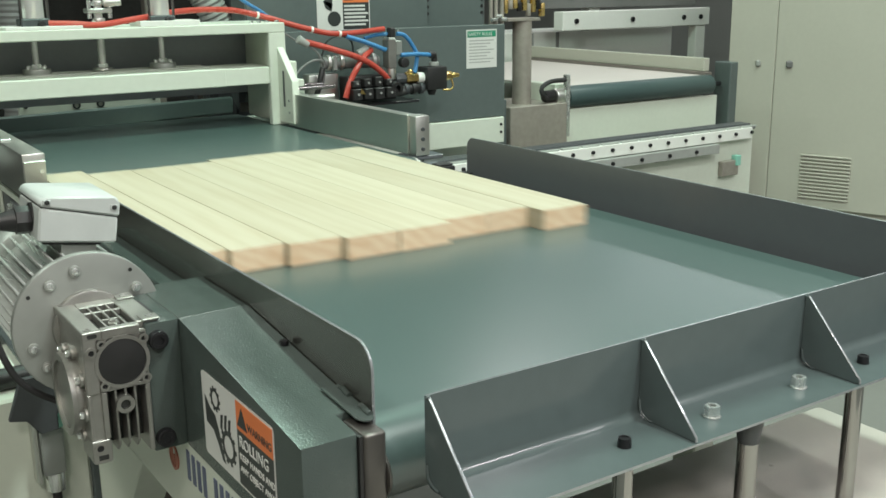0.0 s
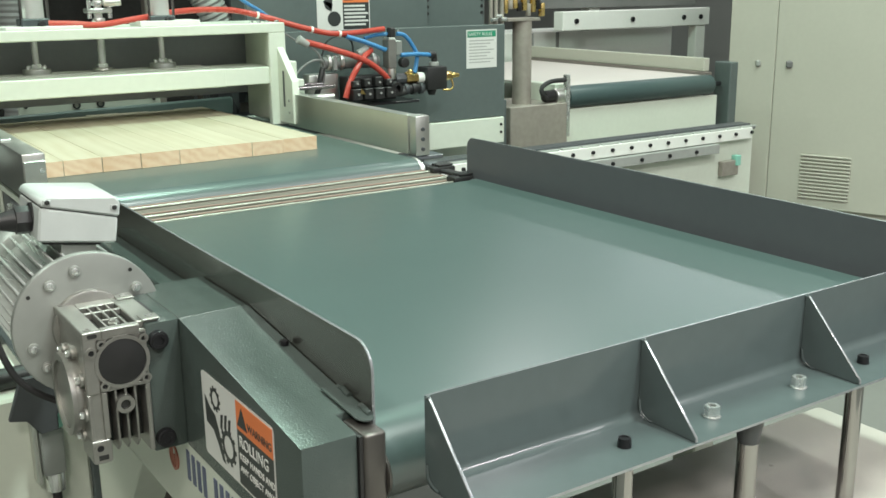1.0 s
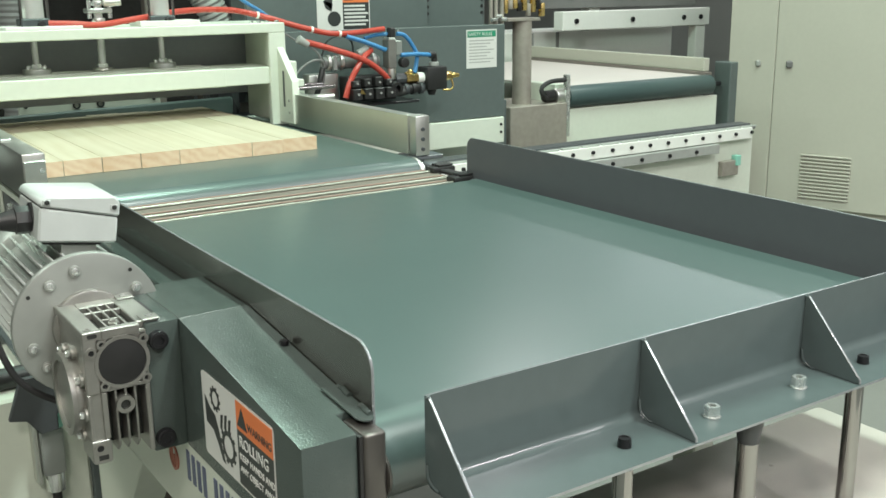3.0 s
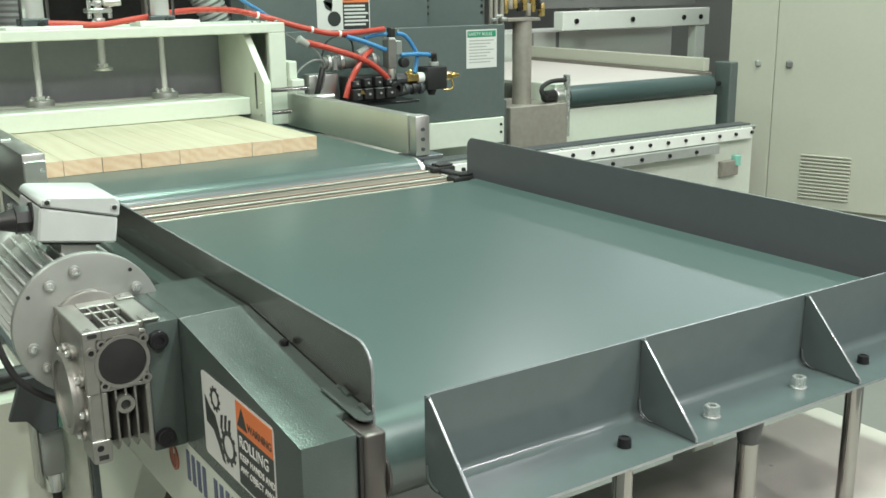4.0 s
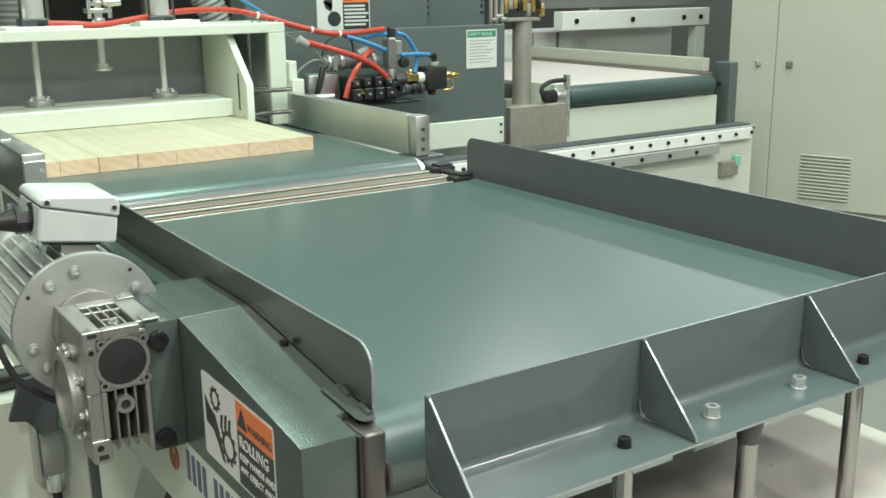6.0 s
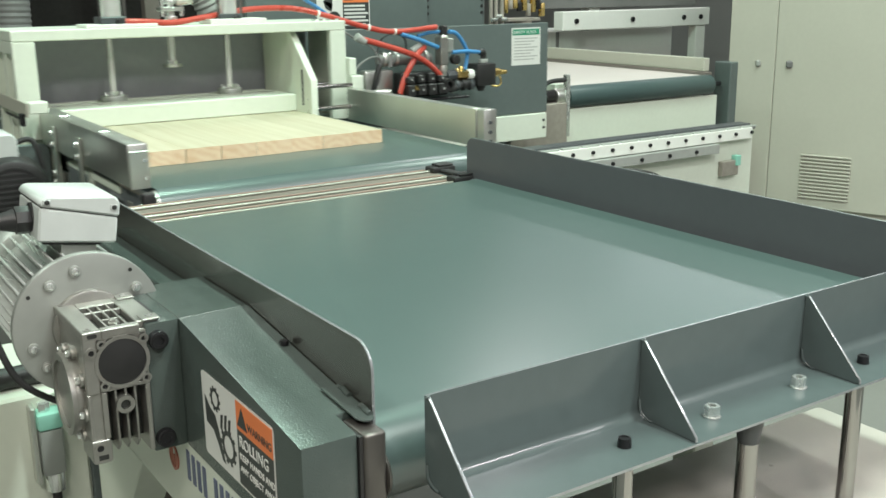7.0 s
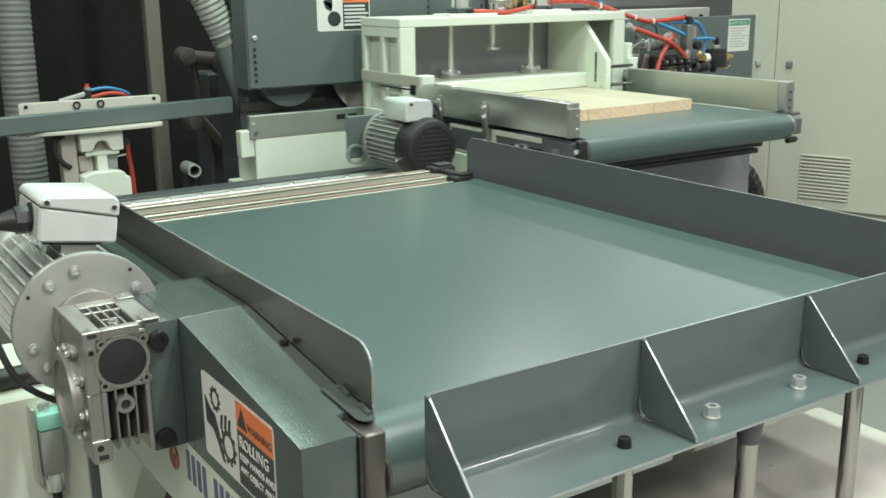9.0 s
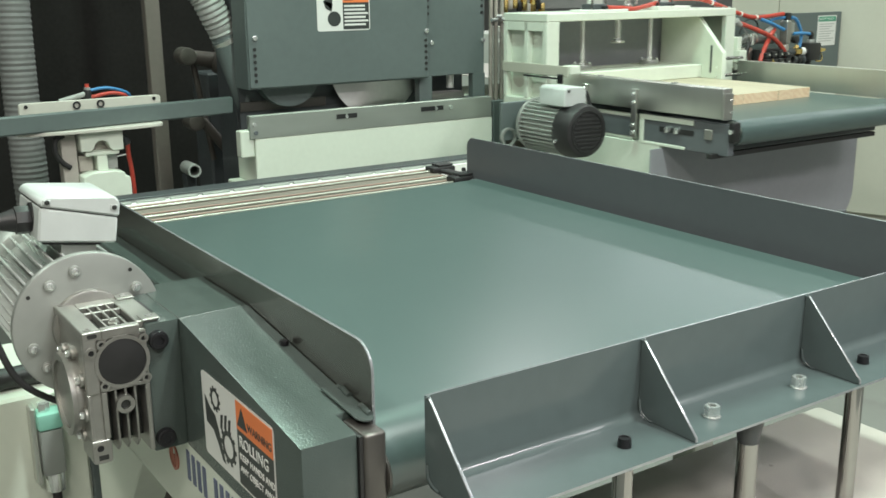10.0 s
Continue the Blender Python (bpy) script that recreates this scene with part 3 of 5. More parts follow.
    part("face_web", box(0.3146, 0.3791, y0 + 0.004, y0 + 0.0116, 0.8806, 0.9504, 0), ALU, house)
    for x, z in ((0.321, 0.9425), (0.3772, 0.9408), (0.3205, 0.8836), (0.3772, 0.8843)):
        boss = part("screw_boss", ring((x, y0 + 0.008, z), (x, y0 - 0.0022, z), 0.0066, 0.0036, 18), ALU, house)
        part("screw_hole", cyl((x, y0 + 0.008, z), (x, y0 + 0.001, z), 0.0036, seg=12), BLACKSTEEL, boss)
    corner = part("corner_screw", ring((0.3065, y0 + 0.006, 0.9335), (0.3065, y0 - 0.003, 0.9335), 0.0072, 0.0040, 18), ALU, house)
    part("screw_hole", cyl((0.3065, y0 + 0.004, 0.9335), (0.3065, y0 - 0.0008, 0.9335), 0.0040, seg=12), BLACKSTEEL, corner)
    part("face_slot", prism(rounded(0.3035, 0.3165, 0.9530, 0.9588, 0.0024, 3), "y", y0 - 0.0006, y0 + 0.001, 0), CASTDARK, house)
    left = box(x0, 0.3015, y0, y0 + 0.05, 0.808, 0.8744, 0.0008)
    box(0.3150, 0.3225, y0, y0 + 0.05, 0.808, 0.8744, 0.0008, left)
    box(0.3016, 0.3149, y0 + 0.0035, y0 + 0.05, 0.808, 0.8744, 0, left)
    part("left_upright", left, ALU, house)
    part("right_upright", box(0.3745, x1, y0, y0 + 0.05, z0 + 0.001, 0.8744, 0.0015), ALU, house)
    foot = part("foot", prism(rounded(x0 - 0.001, 0.3225, z0, 0.8079, 0.004, 3, (1, 1, 1, 0)), "y", y0 - 0.001, y0 + 0.05, 0.001), ALU, house)
    part("foot_bore", ring((0.3065, y0 + 0.002, 0.797), (0.3065, y0 - 0.0028, 0.797), 0.0078, 0.0048, 18), ALU, foot)
    part("bore_hole", cyl((0.3065, y0 + 0.002, 0.797), (0.3065, y0 - 0.0014, 0.797), 0.0048, seg=14), BLACKSTEEL, foot)
    part("foot_slot", box(0.3035, 0.3165, y0 - 0.0016, y0 + 0.001, 0.7795, 0.7865, 0), CASTDARK, foot)
    for x in (0.3345, 0.3480, 0.3610):
        part("cooling_fin", prism([(y0 + 0.003, z0 + 0.020), (y0 + 0.014, z0 + 0.008), (y0 + 0.06, z0 + 0.008), (y0 + 0.06, 0.8744), (y0 + 0.003, 0.8744)], "x", x - 0.0016, x + 0.0016, 0.0007), ALU, house)
    part("fin_well", box(0.3226, 0.3744, y0 + 0.0300, y0 + 0.0338, z0 + 0.016, 0.8744, 0), CASTDARK, house)
    plug = part("oil_plug", ring((0.3452, y0 + 0.02, 0.8525), (0.3452, y0 - 0.003, 0.8525), 0.0125, 0.0068, 24), ALU, house)
    part("plug_socket", cyl((0.3452, y0 + 0.02, 0.8525), (0.3452, y0 + 0.001, 0.8525), 0.0068, seg=6), CASTDARK, plug)
    # output cover on the outer side, with lugs
    oy, oz = 1.385, 0.857
    out = part("output_cover", cyl((x0 + 0.004, oy, oz), (x0 - 0.012, oy, oz), 0.056, seg=48, bevel=0.003), ALU, g)
    part("output_rim", ring((x0 - 0.010, oy, oz), (x0 - 0.016, oy, oz), 0.058, 0.048, 48), ALU, out)
    for k in range(8):
        a = radians(45 * k + 12)
        lug = part("cover_lug", cyl((x0 + 0.006, oy + 0.062 * math.cos(a), oz + 0.062 * math.sin(a)), (x0 - 0.004, oy + 0.062 * math.cos(a), oz + 0.062 * math.sin(a)), 0.0095, seg=16, bevel=0.0015), ALU, out)
        part("lug_screw", cyl((x0 - 0.004, oy + 0.062 * math.cos(a), oz + 0.062 * math.sin(a)), (x0 - 0.010, oy + 0.062 * math.cos(a), oz + 0.062 * math.sin(a)), 0.0052, seg=6, bevel=0.0008), ZINC, lug)
    # mounting block to the drive cover
    part("mount_block", box(0.3822, 0.4293, 1.3175, 1.492, 0.769, 0.9572, 0.0025, segs=2), GREYROUGH, g, "grey mounting block")
    for x, z in ((0.3975, 0.9335), (0.3970, 0.789)):
        b = part("mount_bolt", cyl((x, 1.319, z), (x, 1.307, z), 0.0135, seg=24, bevel=0.002), BLACKSTEEL, g, "black socket bolt")
        part("socket", ring((x, 1.308, z), (x, 1.305, z), 0.0105, 0.006, 16), BLACKSTEEL, b)
    # motor flange and ribbed body along the belt
    mx, mz, fy = 0.345, 0.925, 1.462
    fl = part("motor_flange", cyl((mx, fy, mz), (mx, fy + 0.014, mz), 0.107, seg=72, bevel=0.003), ALUPALE, g, "round pale aluminium motor flange")
    part("flange_spigot", cyl((mx, fy - 0.010, mz), (mx, fy + 0.002, mz), 0.054, seg=48, bevel=0.004), ALU, fl)
    for deg in (5, 32, 100, 127, 195, 219, 285, 312):
        a = radians(deg)
        bx, bz = mx + 0.084 * math.cos(a), mz + 0.084 * math.sin(a)
        bolt = part("flange_bolt", cyl((bx, fy - 0.005, bz), (bx, fy + 0.002, bz), 0.0085, seg=18, bevel=0.002), ALUPALE, fl)
        part("bolt_core", cyl((bx, fy - 0.0062, bz), (bx, fy - 0.004, bz), 0.0052, seg=14, bevel=0.0008), ZINC, bolt)
    for deg in (48, 146, 238):
        a = radians(deg)
        part("flange_hole", cyl((mx + 0.097 * math.cos(a), fy - 0.0006, mz + 0.097 * math.sin(a)), (mx + 0.097 * math.cos(a), fy + 0.002, mz + 0.097 * math.sin(a)), 0.003, seg=10), CASTDARK, fl)
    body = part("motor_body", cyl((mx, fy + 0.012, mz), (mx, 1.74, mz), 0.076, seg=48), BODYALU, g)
    for k in range(36):
        deg = 10 * k
        if 62 < deg < 98:
            continue
        bm = box(0.075, 0.099, fy + 0.016, 1.73, -0.0017, 0.0017, 0.0006)
        bmesh.ops.rotate(bm, verts=bm.verts, matrix=Matrix.Rotation(-radians(deg), 3, "Y"))
        bmesh.ops.translate(bm, verts=bm.verts, vec=(mx, 0, mz))
        part("body_fin", bm, FINALU, body)
    part("fan_cover", cyl((mx, 1.74, mz), (mx, 1.82, mz), 0.097, seg=48, bevel=0.01), ALUPALE, g)
    # terminal box, tipped towards the belt
    bx, bz, tip = 0.2945, 1.046, 8.5
    part("box_pad", tilted(box(bx + 0.036, bx + 0.086, 1.515, 1.61, bz - 0.040, bz - 0.004, 0.001), tip, bx, bz), ALUPALE, g)
    part("box_gasket", tilted(box(bx + 0.008, bx + 0.092, 1.511, 1.615, bz - 0.004, bz + 0.0005, 0.001), tip, bx, bz), BLACK, g)
    tb = part("terminal_box", tilted(prism([(bx, bz), (bx + 0.1125, bz), (bx + 0.1125, bz + 0.0395), (bx, bz + 0.0515)], "y", 1.505, 1.637, 0.003), tip, bx, bz), BOXGREY, g, "light grey plastic terminal box")
    lid = prism([(bx - 0.0015, bz + 0.0525), (bx + 0.1140, bz + 0.0402), (bx + 0.1140, bz + 0.0620), (bx + 0.1060, bz + 0.0710), (bx + 0.007, bz + 0.0670), (bx - 0.0015, bz + 0.0610)], "y", 1.503, 1.639, 0.003)
    part("lid", tilted(lid, tip, bx, bz), BOXGREY, tb)
    part("lid_seam", tilted(prism([(bx + 0.001, bz + 0.0510), (bx + 0.112, bz + 0.0390), (bx + 0.112, bz + 0.0405), (bx + 0.001, bz + 0.0525)], "y", 1.5063, 1.636, 0), tip, bx, bz), CASTDARK, tb)
    for dx, dz in ((0.009, 0.0590), (0.1050, 0.0545)):
        pocket = part("screw_pocket", tilted(box(bx + dx - 0.006, bx + dx + 0.006, 1.5018, 1.506, bz + dz - 0.004, bz + dz + 0.004, 0.001), tip, bx, bz), BOXGREY, tb)
        part("lid_screw", tilted(cyl((bx + dx, 1.503, bz + dz), (bx + dx, 1.4995, bz + dz), 0.0036, seg=12, bevel=0.0008), tip, bx, bz), CASTDARK, pocket)
    gl = part("cable_gland", cyl((0.302, 1.56, 1.070), (0.276, 1.56, 1.071), 0.021, seg=8, bevel=0.002), BLACK, g, "black plastic cable gland")
    part("gland_ring", cyl((0.304, 1.56, 1.070), (0.297, 1.56, 1.0705), 0.025, seg=24, bevel=0.001), BLACK, gl)
    part("gland_nut", cyl((0.276, 1.56, 1.071), (0.254, 1.56, 1.071), 0.018, 0.012, seg=16), BLACK, gl)
    part("cable", hose([(0.256, 1.56, 1.071), (0.22, 1.56, 1.07), (0.17, 1.60, 1.03), (0.14, 1.7, 0.9), (0.16, 1.8, 0.6), (0.18, 1.9, 0.02)], 0.008), RUBBER, g)
    part("motor_cable", hose([(0.20, 1.50, 1.0), (0.215, 1.47, 0.93), (0.24, 1.465, 0.86), (0.29, 1.47, 0.815), (0.33, 1.48, 0.80)], 0.005), RUBBER, g)
    return g


gear_motor()


# ---- stop bracket in front of the belt ----
def lit_edge_prism(outline, axis, a, b, bevel):
    return lit_edges(prism(outline, axis, a, b, bevel), axis)


def stop_bracket():
    s = thing("stop_bracket", (1.07, 0.86, 0.6), "grey angle bracket with gussets on chrome rods", "bracket")
    # one bent sheet: upright plate, rounded bend, shelf
    bend = [radians(9 * i) for i in range(11)]
    inner = [(0.891 + 0.012 * math.cos(a), 0.854 - 0.012 * math.sin(a)) for a in bend]
    outer = [(0.891 + 0.0155 * math.cos(a), 0.854 - 0.0155 * math.sin(a)) for a in reversed(bend)]
    sheet = prism([(0.903, 0.951)] + inner + [(0.799, 0.842), (0.799, 0.8385)] + outer + [(0.9065, 0.951)], "x", 0.570, 1.575, 0)
    for f in sheet.faces:
        f.material_index = 1 if f.calc_area() < 0.0045 and (f.calc_center_median().z > 0.9505 or f.calc_center_median().y < 0.7995) else 0
    part("bent_plate", sheet, [GREYGLOSS, EDGELIT], s, "bent grey enamelled sheet")
    for x in (0.571, 0.904, 1.236, 1.570):
        gs = part("gusset", lit_edge_prism([(0.892, 0.8425), (0.9025, 0.853), (0.9025, 0.950), (0.896, 0.950), (0.801, 0.849), (0.801, 0.8425)], "x", x - 0.002, x + 0.002, 0.0007), [GREYGLOSS, EDGELIT], s, "triangular grey gusset plate")
        part("weld_bead", hose([(x - 0.003, 0.9005, 0.868), (x - 0.0035, 0.896, 0.852), (x - 0.003, 0.886, 0.8445), (x - 0.003, 0.876, 0.8435)], 0.0014, seg=8, rib=0.0004, pitch=0.003), GREYGLOSS, gs)
        part("weld_bead", hose([(x - 0.003, 0.9005, 0.949), (x, 0.8985, 0.9508), (x + 0.003, 0.9005, 0.949)], 0.0019, seg=8), GREYGLOSS, gs)
    for x, y in ((0.981, 0.846), (1.158, 0.846)):
        nut = part("hex_nut", hexnut(x, y, 0.8435, 0.0205, 0.0145, 0.0115), ZINC, s, "bright zinc hexagon nut")
        part("stud", cyl((x, y, 0.820), (x, y, 0.850), 0.0056, seg=14), BLACKSTEEL, nut)
        part("washer", ring((x, y, 0.8422), (x, y, 0.8435), 0.0120, 0.006, 20), ZINC, nut)
    for x, y in ((0.824, 0.846), (1.315, 0.852)):
        bolt = part("socket_bolt", cyl((x, y, 0.8425), (x, y, 0.8530), 0.0092, 0.0080, seg=20), BLACKSTEEL, s, "black socket-head bolt")
        part("bolt_socket", ring((x, y, 0.8525), (x, y, 0.8540), 0.0080, 0.005, 14), BLACKSTEEL, bolt)
    for x, y in ((0.793, 0.815), (1.245, 0.815)):
        rod = part("guide_rod", cyl((x, y, 0.60), (x, y, 0.8355), 0.0125, seg=24), CHROME, s, "polished chrome guide rod")
    cyl_ = part("lift_rod", cyl((1.050, 0.840, 0.60), (1.050, 0.840, 0.79), 0.0145, seg=24), CHROME, s, "chrome lifting rod")
    part("collar", cyl((1.050, 0.840, 0.785), (1.050, 0.840, 0.8355), 0.0135, 0.022, seg=24), GREYDARK, cyl_)
    part("under_plate", box(0.93, 1.23, 0.822, 0.90, 0.824, 0.8355, 0.002), GREYDARK, s)
    return s


stop_bracket()


# ---- traversing carriage ----
def carriage():
    c = thing("saw_carriage", (1.07, 3.0, 0.795), "cream and grey traversing saw carriage with clamp gantry", "carriage")
    part("belt", belt_loop(0.545, 1.575, 2.50, 3.93, 0.90, 0.048), BELT, c, "smooth green conveyor belt")
    part("belt_bed", box(0.55, 1.57, 2.57, 3.86, 0.815, 0.893, 0.002), GREYDARK, c)
    for y in (2.548, 3.88):
        part("roller", cyl((0.54, y, 0.852), (1.59, y, 0.852), 0.043, seg=32), STEEL, c)
    # left fence: a folded steel channel; right fence: a steel sheet with an end box
    lf = part("left_fence", box(0.484, 0.538, 2.55, 3.50, 0.905, 1.018, 0.004, segs=2), STEEL, c, "bare folded steel side fence")
    part("fence_end", box(0.486, 0.536, 2.544, 2.5495, 0.903, 1.000, 0.001), STEEL, lf)
    for z in (0.93, 0.975):
        part("end_screw", cyl((0.525, 2.5445, z), (0.525, 2.540, z), 0.005, seg=12), ZINC, lf)
    for y in (2.80, 3.22):
        part("fence_clip", box(0.486, 0.512, y, y + 0.014, 1.0185, 1.024, 0.001), ZINC, lf)
    for y in (2.985, 3.285):
        stay = part("fence_stay", box(0.474, 0.4835, y, y + 0.03, 0.79, 0.985, 0.002), STEEL, lf, "upright steel fence stay")
        for z in (0.965, 0.93, 0.84, 0.81):
            part("stay_bolt", cyl((0.4745, y + 0.015, z), (0.464, y + 0.015, z), 0.0085, seg=10, bevel=0.001), ZINC, c)
    rf = part("right_fence", box(1.591, 1.597, 2.60, 3.44, 0.903, 1.020, 0.001), STEEL, c, "bare steel side fence with yellowish sheen")
    part("fence_box", box(1.5975, 1.648, 2.565, 2.62, 0.900, 1.020, 0.004, segs=2), STEEL, rf)
    part("fence_top", box(1.5975, 1.63, 2.62, 3.44, 1.012, 1.020, 0.001), STEEL, rf)
    for z in (0.92, 0.95, 0.98):
        part("box_screw", cyl((1.622, 2.566, z), (1.622, 2.560, z), 0.006, seg=12, bevel=0.001), GREYDARK, rf)
    part("belt_end_ring", ring((1.576, 2.548, 0.852), (1.584, 2.548, 0.852), 0.049, 0.030, 28), STEEL, c, "bright steel roller end ring")
    part("bearing_block", box(1.610, 1.650, 2.520, 2.56, 0.822, 0.884, 0.004), GREY, c)
    part("bearing_foot", cyl((1.585, 2.535, 0.798), (1.635, 2.535, 0.800), 0.012, seg=12, bevel=0.002), BLACK, c)
    part("fence_bracket", box(1.59, 1.70, 2.57, 2.66, 0.885, 0.8985, 0.003), GREY, c)
    part("bracket_post", box(1.605, 1.65, 2.60, 2.66, 0.80, 0.884, 0.003), GREY, c)
    part("roller_bearing", cyl((1.577, 2.548, 0.852), (1.60, 2.548, 0.852), 0.040, seg=24, bevel=0.003), ZINC, c)
    # left side frame, belt tensioner
    for y0, y1 in ((3.03, 3.27),):
        fr = part("side_plate", box(0.505, 0.535, y0, y1, 0.775, 0.878, 0.002), CREAM, c)
        part("side_recess", box(0.5035, 0.5055, y0 + 0.012, y1 - 0.012, 0.787, 0.866, 0), GREY, fr)
    tp = part("tension_plate", box(0.505, 0.538, 2.53, 2.99, 0.768, 0.886, 0.003), GREY, c, "grey steel belt tension plate")
    part("plate_rim", box(0.498, 0.5045, 2.70, 2.99, 0.866, 0.886, 0.002), CREAM, tp)
    part("plate_rim", box(0.498, 0.5045, 2.965, 2.99, 0.768, 0.8655, 0.002), CREAM, tp)
    part("plate_rim", box(0.498, 0.5045, 2.74, 2.9645, 0.768, 0.780, 0.002), CREAM, tp)
    part("slot", box(0.503, 0.5052, 2.70, 2.88, 0.826, 0.846, 0), BLACK, tp)
    for y in (2.78, 2.83):
        part("tension_bolt", cyl((0.505, y, 0.838), (0.488, y, 0.838), 0.013, seg=6, bevel=0.001), ZINC, tp)
    part("square_washer", box(0.499, 0.505, 2.605, 2.645, 0.820, 0.860, 0.003), ALU, tp)
    part("end_clamp", box(0.500, 0.536, 2.500, 2.5295, 0.820, 0.898, 0.008, segs=2), BLACK, tp)
    part("clamp_screw", cyl((0.501, 2.515, 0.862), (0.494, 2.515, 0.862), 0.009, seg=12), ZINC, tp)
    part("belt_scraper", box(0.47, 1.47, 2.575, 2.60, 0.757, 0.775, 0.001), BLACK, c)
    # apron under the roller with a rounded lower corner
    ap = rounded(0.445, 1.77, 0.30, 0.76, 0.15, 8, (0, 1, 0, 0))
    part("apron", prism(ap, "y", 2.86, 2.87, 0.001), LIGHTPANEL, c, "grey painted apron sheet")
    part("frame", box(0.54, 1.60, 2.66, 3.45, 0.76, 0.814, 0.003), GREYDARK, c)
    part("side_skirt", box(0.50, 0.54, 2.871, 3.46, 0.50, 0.772, 0.004), CREAM, c)
    # cam plate that presses the limit switch while the carriage is home
    cam_plate = part("switch_cam", prism([(0.318, 0.690), (0.385, 0.690), (0.392, 0.614), (0.378, 0.606), (0.378, 0.574), (0.345, 0.570), (0.322, 0.603), (0.290, 0.610)], "y", 1.930, 1.942, 0.002), GREYDARK, c, "dark switch cam plate")
    part("cam_arm", box(0.360, 0.380, 1.9425, 2.859, 0.640, 0.648, 0.001), GREYDARK, cam_plate)
    part("cam_post", box(0.360, 0.50, 2.848, 2.8595, 0.632, 0.648, 0.001), GREYDARK, cam_plate)
    # small belt motor on the outer side
    mx, mz = 0.308, 0.818
    mo = part("belt_motor", cyl((mx, 3.165, mz), (mx, 3.40, mz), 0.096, seg=40), ALUPALE, c, "ribbed aluminium belt motor")
    for k in range(36):
        a = 2 * math.pi * k / 36
        bm = box(0.094, 0.110, 3.175, 3.395, -0.0017, 0.0017, 0)
        bmesh.ops.rotate(bm, verts=bm.verts, matrix=Matrix.Rotation(-a, 3, "Y"))
        bmesh.ops.translate(bm, verts=bm.verts, vec=(mx, 0, mz))
        part("motor_fin", bm, FINPALE, mo)
    part("end_shield", cyl((mx, 3.3955, mz), (mx, 3.412, mz), 0.114, seg=40, bevel=0.004), ALUPALE, mo)
    fan = part("fan_cover", cyl((mx, 3.085, mz), (mx, 3.175, mz), 0.104, 0.119, seg=40, bevel=0.012), BLACK, mo, "black plastic fan cover")
    part("grille_dish", ring((mx, 3.086, mz), (mx, 3.081, mz), 0.085, 0.078, 40), BLACK, fan)
    for i in range(9):
        z = mz - 0.064 + 0.016 * i
        hw = math.sqrt(max(0.0001, 0.074 ** 2 - (z - mz) ** 2))
        part("fan_slot", box(mx - hw, mx + hw, 3.0805, 3.0860, z - 0.003, z + 0.003, 0), RUBBER, fan)
    part("cover_screw", cyl((mx - 0.108, 3.150, mz - 0.035), (mx - 0.121, 3.148, mz - 0.037), 0.006, seg=10), ZINC, fan)
    part("motor_box", prism([(0.222, 0.917), (0.338, 0.917), (0.338, 0.975), (0.326, 0.992), (0.236, 0.996), (0.222, 0.985)], "y", 3.13, 3.29, 0.004), BOXGREY, c, "pale motor terminal box")
    part("box_screw", cyl((0.244, 3.1305, 0.980), (0.244, 3.126, 0.980), 0.006, seg=10), CASTDARK, c)
    part("motor_neck", cyl((mx, 3.412, mz), (mx, 3.4700, mz), 0.060, seg=28), GREYBLUE, c)
    part("motor_eye", ring((0.185, 3.44, 0.765), (0.185, 3.455, 0.765), 0.040, 0.032, 24), ALUPALE, c)
    part("motor_mount", box(0.165, 0.50, 3.4705, 3.489, 0.745, 0.91, 0.004), GREYBLUE, c)
    part("motor_cable", hose([(0.338, 3.20, 0.955), (0.385, 3.195, 0.965), (0.405, 3.19, 0.925), (0.415, 3.19, 0.86), (0.41, 3.22, 0.80)], 0.008), RUBBER, c)
    # gantry
    gy = 3.49
    part("top_beam", box(0.42, 1.618, gy, gy + 0.31, 1.235, 1.270, 0.003), CREAM, c, "cream steel gantry beam")
    lp = part("left_post", box(0.421, 0.492, gy, gy + 0.03, 0.92, 1.2345, 0.003), CREAM, c)
    part("post_web", box(0.449, 0.457, gy + 0.0305, gy + 0.31, 0.90, 1.2345, 0.002), CREAM, lp)
    part("post_rib", box(0.421, 0.4485, gy + 0.13, gy + 0.158, 0.90, 1.2345, 0.002), CREAM, lp)
    part("post_rib", box(0.421, 0.4485, gy + 0.285, gy + 0.31, 0.90, 1.2345, 0.002), CREAM, lp)
    part("post_head", box(0.421, 0.4485, gy + 0.0305, gy + 0.284, 1.195, 1.2345, 0.002), CREAM, lp)
    part("web_hole", cyl((0.450, gy + 0.225, 0.985), (0.446, gy + 0.225, 0.985), 0.045, seg=28), WALLCREAM, lp)
    part("post_foot", box(0.42, 0.54, gy + 0.011, gy + 0.31, 0.70, 0.90, 0.004), CREAM, lp)
    part("arm_side", box(0.415, 0.4205, gy - 0.150, gy + 0.31, 1.010, 1.056, 0.002), WALLCREAM, lp)
    part("clamp_arm", box(0.4208, 0.478, gy - 0.160, gy - 0.108, 1.022, 1.058, 0.003), CREAM, lp)
    part("arm_spring", cyl((0.409, gy + 0.14, 1.002), (0.409, gy - 0.10, 1.002), 0.004, seg=8), BLACKSTEEL, lp)
    part("spring_block", box(0.401, 0.4145, gy - 0.125, gy - 0.095, 0.982, 1.022, 0.003), BLACKSTEEL, lp)
    rp = part("right_post", box(1.552, 1.618, gy, gy + 0.03, 0.90, 1.2345, 0.003), CREAM, c)
    part("post_side", box(1.610, 1.618, gy + 0.0305, gy + 0.31, 0.90, 1.2345, 0.002), CREAM, rp)
    part("side_bracket", box(1.6185, 1.668, gy - 0.04, gy + 0.10, 1.005, 1.065, 0.003), CREAM, rp)
